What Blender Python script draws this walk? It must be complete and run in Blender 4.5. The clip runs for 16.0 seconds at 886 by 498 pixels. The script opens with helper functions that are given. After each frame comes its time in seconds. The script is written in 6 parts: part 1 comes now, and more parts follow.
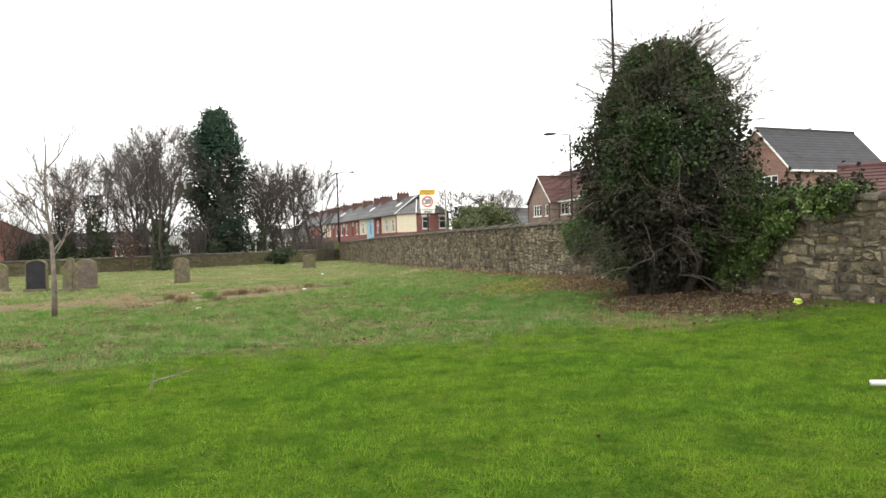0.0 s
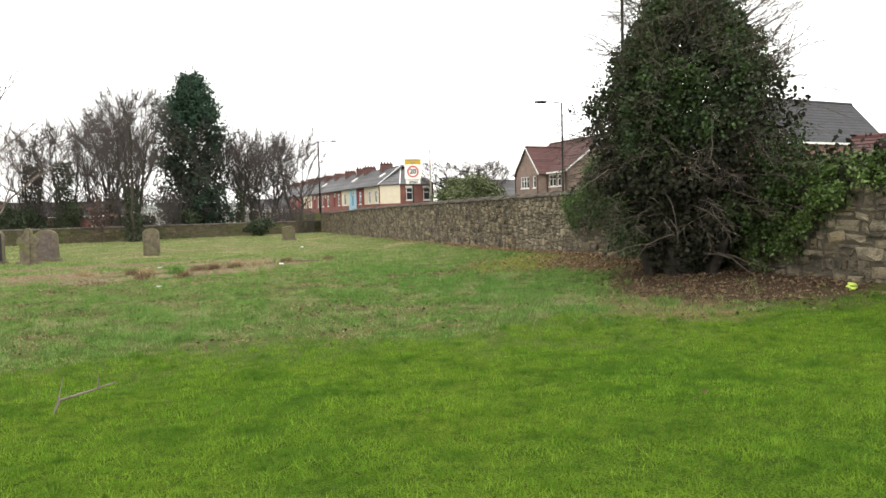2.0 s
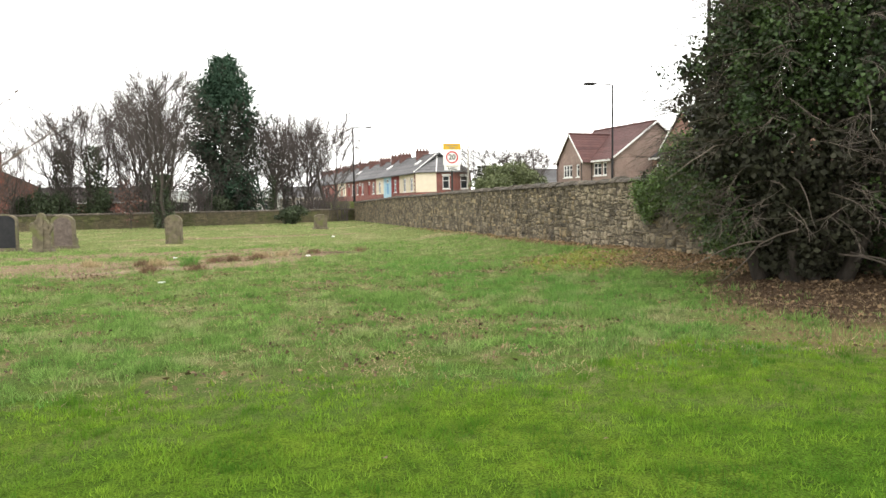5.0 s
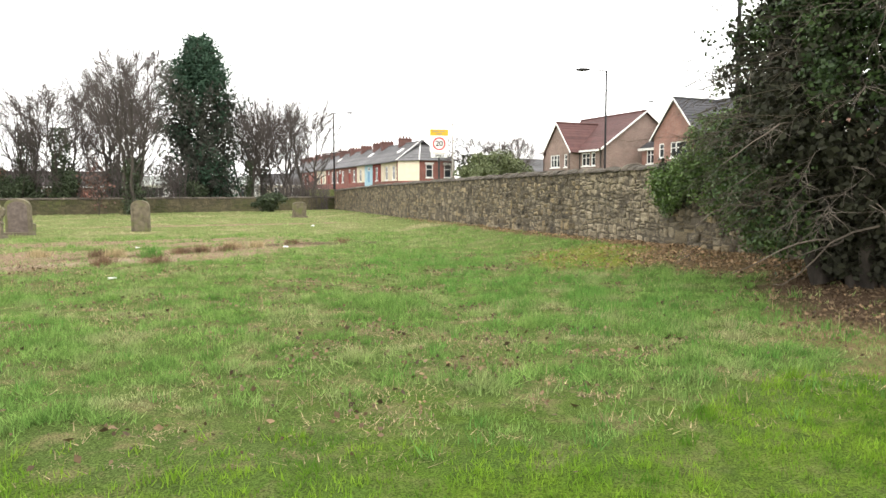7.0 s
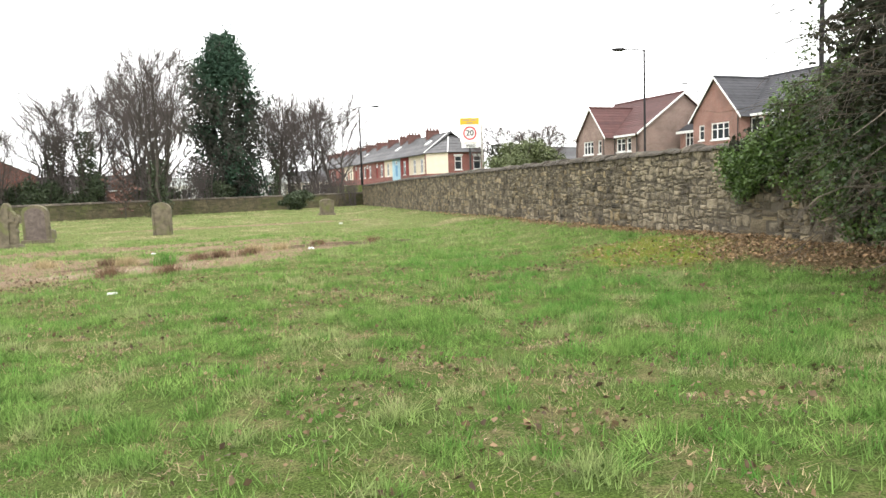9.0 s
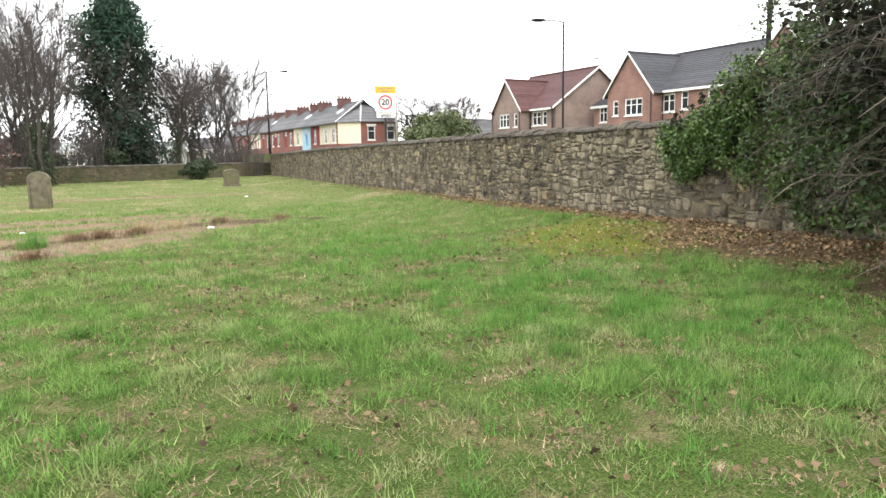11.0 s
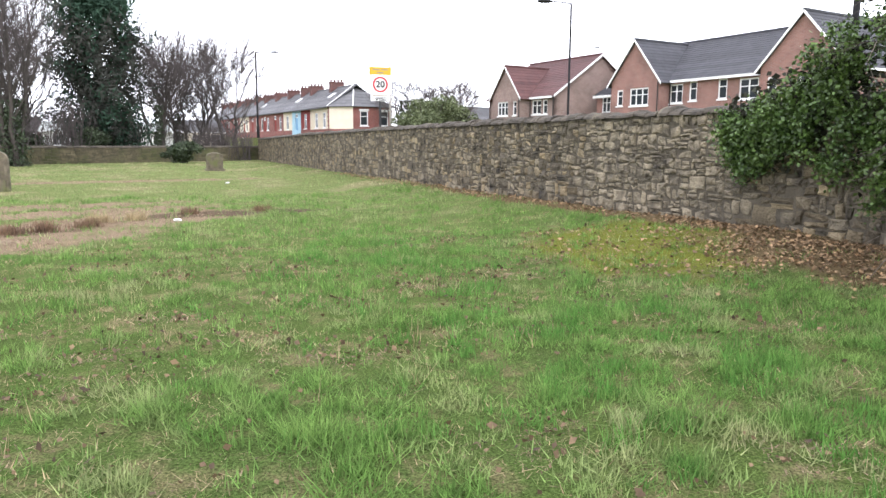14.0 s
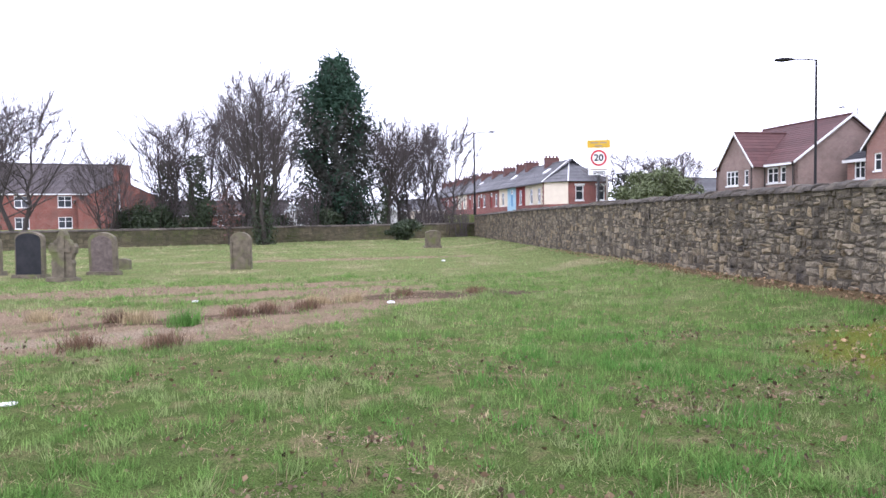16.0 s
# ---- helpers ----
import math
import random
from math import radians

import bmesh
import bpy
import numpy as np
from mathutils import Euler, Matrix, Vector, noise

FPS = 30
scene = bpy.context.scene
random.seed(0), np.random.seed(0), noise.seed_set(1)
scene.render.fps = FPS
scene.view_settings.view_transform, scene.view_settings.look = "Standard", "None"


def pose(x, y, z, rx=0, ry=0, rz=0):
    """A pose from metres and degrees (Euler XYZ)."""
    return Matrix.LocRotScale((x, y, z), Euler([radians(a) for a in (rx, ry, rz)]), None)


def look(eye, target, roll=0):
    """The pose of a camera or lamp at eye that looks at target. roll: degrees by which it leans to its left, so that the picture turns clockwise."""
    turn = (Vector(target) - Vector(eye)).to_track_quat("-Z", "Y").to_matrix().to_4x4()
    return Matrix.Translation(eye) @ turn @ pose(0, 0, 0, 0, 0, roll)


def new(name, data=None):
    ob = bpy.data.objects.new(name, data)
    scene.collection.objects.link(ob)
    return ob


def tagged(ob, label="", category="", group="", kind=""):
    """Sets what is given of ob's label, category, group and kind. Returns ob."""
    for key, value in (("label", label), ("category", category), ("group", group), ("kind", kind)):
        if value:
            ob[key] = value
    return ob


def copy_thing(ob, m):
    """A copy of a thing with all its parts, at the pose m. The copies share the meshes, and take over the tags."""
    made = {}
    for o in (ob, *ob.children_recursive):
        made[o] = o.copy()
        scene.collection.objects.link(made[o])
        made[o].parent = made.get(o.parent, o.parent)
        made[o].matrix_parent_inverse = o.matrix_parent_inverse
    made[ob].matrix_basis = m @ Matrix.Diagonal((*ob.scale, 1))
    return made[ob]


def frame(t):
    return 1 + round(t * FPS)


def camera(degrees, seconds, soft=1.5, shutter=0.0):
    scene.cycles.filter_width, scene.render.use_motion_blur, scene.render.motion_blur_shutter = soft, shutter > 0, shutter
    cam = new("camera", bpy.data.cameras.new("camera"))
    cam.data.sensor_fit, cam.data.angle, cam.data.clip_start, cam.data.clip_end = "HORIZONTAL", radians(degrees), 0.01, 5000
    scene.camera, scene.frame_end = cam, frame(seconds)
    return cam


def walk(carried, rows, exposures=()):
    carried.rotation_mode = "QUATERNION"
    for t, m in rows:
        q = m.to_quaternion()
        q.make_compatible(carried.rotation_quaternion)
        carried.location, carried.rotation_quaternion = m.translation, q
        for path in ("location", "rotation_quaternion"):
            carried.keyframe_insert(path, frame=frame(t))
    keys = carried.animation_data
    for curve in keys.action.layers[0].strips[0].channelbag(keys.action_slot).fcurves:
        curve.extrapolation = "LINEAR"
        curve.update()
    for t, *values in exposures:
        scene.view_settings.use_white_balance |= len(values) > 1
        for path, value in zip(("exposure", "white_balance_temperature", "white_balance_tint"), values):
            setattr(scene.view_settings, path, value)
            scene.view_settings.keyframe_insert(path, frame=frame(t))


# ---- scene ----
cam = camera(64.6, 16.0)
PATH = [
    (0, (0.835, -0.442, 1.519), (1.377, 1.483, 1.496), -1.9),
    (0.5, (0.916, 0.061, 1.504), (1.428, 1.993, 1.447), -1.8),
    (1, (0.991, 0.521, 1.5), (1.582, 2.427, 1.366), -0.8),
    (1.5, (1.13, 1.03, 1.537), (1.725, 2.936, 1.431), -1.9),
    (2, (1.163, 1.497, 1.522), (1.75, 3.406, 1.418), -1.5),
    (2.5, (1.237, 1.916, 1.506), (1.829, 3.824, 1.406), -1.7),
    (3, (1.372, 2.392, 1.505), (1.895, 4.321, 1.418), -1.6),
    (3.5, (1.434, 2.82, 1.513), (1.929, 4.754, 1.4), -1.4),
    (4, (1.571, 3.216, 1.508), (2.088, 5.144, 1.39), -2.3),
    (4.2, (1.598, 3.396, 1.505), (2.097, 5.33, 1.4), -2.3),
    (6.3, (1.636, 5.633, 1.397), (2.163, 7.553, 1.207), 0.8),
    (6.5, (1.649, 5.786, 1.401), (2.192, 7.702, 1.217), -0.2),
    (7, (1.758, 6.251, 1.409), (2.309, 8.167, 1.249), -0.1),
    (7.5, (1.773, 6.69, 1.402), (2.244, 8.627, 1.236), -0.3),
    (8, (1.821, 7.15, 1.41), (2.257, 9.094, 1.237), -1.4),
    (8.2, (1.861, 7.355, 1.391), (2.292, 9.301, 1.22), -1.2),
    (10.3, (2.104, 8.956, 1.491), (2.702, 10.849, 1.246), -1.9),
    (10.5, (2.112, 9.137, 1.516), (2.736, 11.02, 1.259), -0.4),
    (11, (2.225, 9.497, 1.508), (2.93, 11.349, 1.239), -1.0),
    (11.5, (2.366, 9.891, 1.53), (3.15, 11.711, 1.255), 0.2),
    (12, (2.375, 10.25, 1.545), (3.185, 12.061, 1.292), 0.5),
    (12.5, (2.468, 10.574, 1.534), (3.325, 12.368, 1.312), -1.0),
    (13, (2.599, 10.915, 1.548), (3.378, 12.75, 1.384), -1.2),
    (13.5, (2.724, 11.316, 1.481), (3.458, 13.164, 1.266), 0.3),
    (14, (2.781, 11.754, 1.469), (3.511, 13.591, 1.168), 0.3),
    (14.2, (2.82, 11.91, 1.495), (3.523, 13.757, 1.187), 0.9),
    (14.5, (2.867, 12.159, 1.518), (3.426, 14.06, 1.251), 0.2),
    (15, (2.887, 12.545, 1.524), (3.291, 14.491, 1.304), 0.8),
    (15.5, (2.861, 12.872, 1.517), (3.145, 14.846, 1.364), 0.4),
    (16, (2.994, 13.098, 1.539), (3.146, 15.09, 1.45), -0.8),
]
walk(cam, [(t, look(eye, target, roll)) for t, eye, target, roll in PATH],
     exposures=[(0, -0.12, 6750, 10), (4, 0.0, 6800, 10), (6.5, 0.36, 6800, 10), (8, 0.38, 6700, 10), (10.5, 0.42, 6500, 10), (13, 0.44, 6250, 13), (14.5, 0.38, 5950, 18), (15.5, 0.36, 5750, 22), (16, 0.14, 5650, 25)])

# ---- world, sun, exposure ----
world = bpy.data.worlds.new("overcast_sky")
scene.world = world
world.use_nodes = True
wn, wl = world.node_tree.nodes, world.node_tree.links
bg = wn["Background"]
sky = wn.new("ShaderNodeTexSky")
sky.sky_type, sky.sun_disc = "NISHITA", False
sky.sun_elevation, sky.sun_rotation = radians(38), radians(200)
sky.dust_density, sky.air_density = 4.0, 1.0
veil = wn.new("ShaderNodeMixRGB")            # the cloud sheet over the clear sky
veil.inputs[0].default_value = 0.86
veil.inputs[2].default_value = (27.0, 27.3, 27.6, 1)
wl.new(sky.outputs[0], veil.inputs[1])
wl.new(veil.outputs[0], bg.inputs[0])
bg.inputs[1].default_value = 0.1
sun = new("sun", bpy.data.lights.new("sun", "SUN"))
sun.data.energy, sun.data.angle, sun.data.color = 0.9, radians(25), (1.0, 0.97, 0.92)
sun.matrix_world = look((0, 0, 30), (6, 22, 0))


# ---- materials ----
def surface(name, c1, c2, scale=3.0, rough=0.85, bump=0.3, fine=60.0, c3=None, scale3=0.6, cut=(0.5, 0.7), jitter=0.0,
            island=0.0, odd=None, metal=0.0, stretch=(1, 1, 1), local=False, through_light=0.0, spec=0.3, bump_dist=0.02):
    m = bpy.data.materials.new(name)
    m.use_nodes = True
    n, l = m.node_tree.nodes, m.node_tree.links
    p = n["Principled BSDF"]
    if local:
        src = n.new("ShaderNodeTexCoord").outputs["Object"]
    else:
        src = n.new("ShaderNodeNewGeometry").outputs["Position"]
    mp = n.new("ShaderNodeMapping")
    mp.inputs["Scale"].default_value = stretch
    l.new(src, mp.inputs[0])
    a = n.new("ShaderNodeTexNoise")
    a.inputs["Scale"].default_value, a.inputs["Detail"].default_value, a.inputs["Roughness"].default_value = scale, 6, 0.65
    l.new(mp.outputs[0], a.inputs[0])
    r = n.new("ShaderNodeMapRange")
    r.inputs[1].default_value, r.inputs[2].default_value = 0.32, 0.68
    l.new(a.outputs[0], r.inputs[0])
    mix = n.new("ShaderNodeMixRGB")
    mix.inputs[1].default_value, mix.inputs[2].default_value = (*c1, 1), (*c2, 1)
    l.new(r.outputs[0], mix.inputs[0])
    col = mix.outputs[0]
    if c3:
        b = n.new("ShaderNodeTexNoise")
        b.inputs["Scale"].default_value, b.inputs["Detail"].default_value = scale3, 5
        l.new(mp.outputs[0], b.inputs[0])
        rb = n.new("ShaderNodeMapRange")
        rb.inputs[1].default_value, rb.inputs[2].default_value = cut
        l.new(b.outputs[0], rb.inputs[0])
        mix3 = n.new("ShaderNodeMixRGB")
        mix3.inputs[2].default_value = (*c3, 1)
        l.new(rb.outputs[0], mix3.inputs[0])
        l.new(col, mix3.inputs[1])
        col = mix3.outputs[0]
    if odd:                                                  # about a quarter of the pieces are of another stone
        oi = n.new("ShaderNodeNewGeometry")
        ro = n.new("ShaderNodeMapRange")
        ro.inputs[1].default_value, ro.inputs[2].default_value, ro.inputs[4].default_value = 0.6, 1.0, 0.55
        wn_ = n.new("ShaderNodeTexWhiteNoise")
        wn_.noise_dimensions = "1D"
        l.new(oi.outputs["Random Per Island"], wn_.inputs["W"])
        l.new(wn_.outputs["Value"], ro.inputs[0])
        mo = n.new("ShaderNodeMixRGB")
        mo.inputs[2].default_value = (*odd, 1)
        l.new(ro.outputs[0], mo.inputs[0])
        l.new(col, mo.inputs[1])
        col = mo.outputs[0]
    for amount, node, out in ((jitter, "ShaderNodeObjectInfo", "Random"), (island, "ShaderNodeNewGeometry", "Random Per Island")):
        if amount:
            o = n.new(node)
            rr = n.new("ShaderNodeMapRange")
            rr.inputs[3].default_value, rr.inputs[4].default_value = 1 - amount, 1 + amount
            l.new(o.outputs[out], rr.inputs[0])
            hs = n.new("ShaderNodeHueSaturation")
            l.new(rr.outputs[0], hs.inputs["Value"])
            l.new(col, hs.inputs["Color"])
            col = hs.outputs[0]
    l.new(col, p.inputs["Base Color"])
    p.inputs["Roughness"].default_value, p.inputs["Metallic"].default_value = rough, metal
    p.inputs["Specular IOR Level"].default_value = spec
    if bump:
        f = n.new("ShaderNodeTexNoise")
        f.inputs["Scale"].default_value, f.inputs["Detail"].default_value = fine, 5
        l.new(mp.outputs[0], f.inputs[0])
        bp = n.new("ShaderNodeBump")
        bp.inputs["Strength"].default_value, bp.inputs["Distance"].default_value = bump, bump_dist
        l.new(f.outputs[0], bp.inputs["Height"])
        l.new(bp.outputs[0], p.inputs["Normal"])
    if through_light:
        tr = n.new("ShaderNodeBsdfTranslucent")
        l.new(col, tr.inputs[0])
        ms = n.new("ShaderNodeMixShader")
        ms.inputs[0].default_value = through_light
        l.new(p.outputs[0], ms.inputs[1])
        l.new(tr.outputs[0], ms.inputs[2])
        l.new(ms.outputs[0], n["Material Output"].inputs[0])
    return m


def brickwork(name, c1, c2, mortar, jitter=0.0):
    """Bricks 215 by 65 mm in a wall's own axes: x along, z up."""
    m = bpy.data.materials.new(name)
    m.use_nodes = True
    n, l = m.node_tree.nodes, m.node_tree.links
    p = n["Principled BSDF"]
    g = n.new("ShaderNodeNewGeometry")
    sp = n.new("ShaderNodeSeparateXYZ")
    l.new(g.outputs["Position"], sp.inputs[0])
    add = n.new("ShaderNodeMath")
    l.new(sp.outputs[0], add.inputs[0])
    l.new(sp.outputs[1], add.inputs[1])
    cb = n.new("ShaderNodeCombineXYZ")
    l.new(add.outputs[0], cb.inputs[0])
    l.new(sp.outputs[2], cb.inputs[1])
    b = n.new("ShaderNodeTexBrick")
    b.inputs["Scale"].default_value = 1.0
    b.inputs["Brick Width"].default_value, b.inputs["Row Height"].default_value = 0.225, 0.075
    b.inputs["Mortar Size"].default_value = 0.006
    b.inputs["Color1"].default_value, b.inputs["Color2"].default_value = (*c1, 1), (*c2, 1)
    b.inputs["Mortar"].default_value = (*mortar, 1)
    l.new(cb.outputs[0], b.inputs[0])
    s = n.new("ShaderNodeTexNoise")
    s.inputs["Scale"].default_value, s.inputs["Detail"].default_value = 0.8, 5
    l.new(g.outputs["Position"], s.inputs[0])
    r = n.new("ShaderNodeMapRange")
    r.inputs[1].default_value, r.inputs[2].default_value, r.inputs[3].default_value, r.inputs[4].default_value = 0.3, 0.7, 0.8, 1.15
    l.new(s.outputs[0], r.inputs[0])
    hs = n.new("ShaderNodeHueSaturation")
    l.new(r.outputs[0], hs.inputs["Value"])
    l.new(b.outputs[0], hs.inputs["Color"])
    l.new(hs.outputs[0], p.inputs["Base Color"])
    p.inputs["Roughness"].default_value = 0.9
    bp = n.new("ShaderNodeBump")
    bp.inputs["Strength"].default_value, bp.inputs["Distance"].default_value, bp.invert = 0.6, 0.01, True
    l.new(b.outputs["Fac"], bp.inputs["Height"])
    l.new(bp.outputs[0], p.inputs["Normal"])
    return m


def glazing(name):
    m = bpy.data.materials.new(name)
    m.use_nodes = True
    p = m.node_tree.nodes["Principled BSDF"]
    p.inputs["Base Color"].default_value = (0.03, 0.035, 0.04, 1)
    p.inputs["Roughness"].default_value, p.inputs["IOR"].default_value = 0.06, 1.5
    return m


M_STONE = surface("weathered_sandstone", (0.31, 0.262, 0.18), (0.145, 0.124, 0.09), 7.0, 0.95, 1.0, 30, c3=(0.055, 0.047, 0.038), scale3=3.2,
                  cut=(0.46, 0.7), island=0.5, bump_dist=0.06, odd=(0.31, 0.235, 0.125), jitter=0.2)
M_STONE_MOSSY = surface("mossy_sandstone", (0.125, 0.105, 0.062), (0.07, 0.06, 0.038), 3.0, 0.95, 0.6, 40, c3=(0.07, 0.075, 0.03), scale3=0.5, cut=(0.45, 0.62), island=0.3)
M_MORTAR_OLD = surface("far_wall_mortar", (0.10, 0.088, 0.056), (0.06, 0.056, 0.034), 4.0, 0.98, 0.6, 40)
M_COPING = surface("dark_coping_stone", (0.095, 0.08, 0.06), (0.04, 0.035, 0.029), 6.0, 0.95, 0.9, 40, c3=(0.16, 0.14, 0.10), scale3=2.0,
                   cut=(0.6, 0.75), jitter=0.25, island=0.25, bump_dist=0.03)
M_MORTAR = surface("wall_core_mortar", (0.14, 0.12, 0.088), (0.062, 0.054, 0.04), 6.0, 0.98, 0.9, 50, c3=(0.08, 0.068, 0.05), scale3=2.4, cut=(0.52, 0.68), bump_dist=0.03)
M_BRICK = brickwork("red_brick", (0.23, 0.066, 0.046), (0.17, 0.05, 0.036), (0.26, 0.22, 0.18))
M_BRICK_ORANGE = brickwork("orange_brick", (0.265, 0.135, 0.108), (0.205, 0.10, 0.082), (0.30, 0.25, 0.21))
M_BRICK_BUFF = brickwork("brown_brick", (0.255, 0.178, 0.15), (0.195, 0.132, 0.112), (0.32, 0.27, 0.23))
M_TERR_BRICK = brickwork("terrace_brick", (0.255, 0.085, 0.07), (0.19, 0.066, 0.056), (0.22, 0.15, 0.12))
M_CHIMNEY = brickwork("sooty_chimney_brick", (0.15, 0.062, 0.052), (0.105, 0.048, 0.042), (0.13, 0.10, 0.085))
M_CREAM = surface("cream_render", (0.74, 0.66, 0.53), (0.66, 0.58, 0.46), 1.5, 0.9, 0.2, 30)
M_BLUE = surface("light_blue_render", (0.42, 0.62, 0.74), (0.36, 0.55, 0.67), 1.5, 0.9, 0.2, 30)
M_BLUE_DOOR = surface("blue_door_paint", (0.16, 0.36, 0.58), (0.13, 0.31, 0.52), 2.0, 0.5, 0.1)
M_REDPAINT = surface("dark_red_masonry_paint", (0.24, 0.035, 0.03), (0.19, 0.03, 0.027), 1.5, 0.8, 0.2, 30)
M_WHITE = surface("white_paint", (0.80, 0.80, 0.78), (0.70, 0.70, 0.68), 2.0, 0.5, 0.05)
M_SLATE = surface("grey_slate", (0.125, 0.122, 0.125), (0.08, 0.08, 0.083), 2.0, 0.7, 0.3, 25, jitter=0.15, island=0.22)
M_TILE_GREY = surface("dark_grey_roof_tile", (0.058, 0.058, 0.064), (0.04, 0.04, 0.045), 1.5, 0.75, 0.3, 25, island=0.18)
M_TILE_RED = surface("red_brown_roof_tile", (0.098, 0.044, 0.040), (0.07, 0.034, 0.032), 1.5, 0.75, 0.3, 25, island=0.2)
M_GLASS = glazing("window_glass")
M_DARKMETAL = surface("dark_painted_steel", (0.022, 0.02, 0.022), (0.014, 0.013, 0.015), 4.0, 0.6, 0.05, spec=0.2)
M_PLASTIC_BLACK = surface("black_gutter", (0.02, 0.02, 0.02), (0.03, 0.03, 0.03), 4, 0.5, 0)
M_BARK = surface("grey_brown_bark", (0.075, 0.064, 0.054), (0.034, 0.029, 0.025), 9.0, 0.95, 0.6, 40, stretch=(1, 1, 0.3))
M_TWIG = surface("far_twig_bark", (0.115, 0.098, 0.09), (0.066, 0.056, 0.053), 3.0, 0.95, 0.0)
M_BIRCH = surface("pale_sapling_bark", (0.24, 0.20, 0.17), (0.10, 0.08, 0.07), 6.0, 0.9, 0.3, 40)
M_IVY = surface("ivy_leaf", (0.115, 0.18, 0.042), (0.034, 0.068, 0.016), 1.6, 0.42, 0.0, island=0.55, through_light=0.15, spec=0.4)
M_IVY_TREE = surface("old_tree_ivy_leaf", (0.05, 0.085, 0.022), (0.018, 0.034, 0.012), 1.1, 0.5, 0.0, island=0.55, through_light=0.1, spec=0.25)
M_IVY_DARK = surface("far_ivy_leaf", (0.05, 0.068, 0.032), (0.03, 0.045, 0.022), 1.0, 0.6, 0.0, island=0.4)
M_CONIFER = surface("conifer_foliage", (0.052, 0.092, 0.06), (0.032, 0.058, 0.04), 0.5, 0.9, 0.0, island=0.16, spec=0.03)
M_CONIFER_OLD = surface("conifer_dead_foliage", (0.075, 0.075, 0.064), (0.045, 0.047, 0.04), 0.5, 0.9, 0.0, island=0.16, spec=0.03)
M_THORN = surface("thorn_twig_bark", (0.135, 0.112, 0.09), (0.058, 0.048, 0.039), 7.0, 0.9, 0.0, island=0.45)
M_GRAVE = surface("lichened_gravestone", (0.18, 0.15, 0.105), (0.075, 0.066, 0.046), 4.0, 0.95, 0.7, 35, c3=(0.12, 0.13, 0.05), scale3=2.2, cut=(0.5, 0.7))
M_GRAVE_FACE = surface("eroded_pinkish_stone_face", (0.17, 0.135, 0.118), (0.085, 0.068, 0.06), 7.0, 0.9, 0.7, 30)
M_GRAVE_BLACK = surface("dark_polished_granite", (0.012, 0.013, 0.015), (0.03, 0.03, 0.033), 2.0, 0.5, 0.05, spec=0.15)
M_LEAFDEAD = surface("fallen_leaf", (0.30, 0.195, 0.10), (0.115, 0.075, 0.043), 8.0, 0.8, 0.0, island=0.65)
# leaves deep in the ivy: shade between the foliage is painted as dark colour
M_IVY_SHADE = surface("inner_ivy_leaf_shade", (0.028, 0.03, 0.016), (0.02, 0.02, 0.012), 1.0, 0.8, 0.0, island=0.4)
M_BUSH = surface("evergreen_bush_leaf", (0.145, 0.17, 0.08), (0.085, 0.105, 0.045), 1.0, 0.6, 0.0, island=0.4)
M_BEECH = surface("copper_leaf", (0.155, 0.085, 0.065), (0.10, 0.056, 0.046), 3.0, 0.8, 0.0, island=0.4)
M_LEAFOLD = surface("old_fallen_leaf", (0.17, 0.115, 0.062), (0.07, 0.046, 0.028), 8.0, 0.85, 0.0, island=0.6)


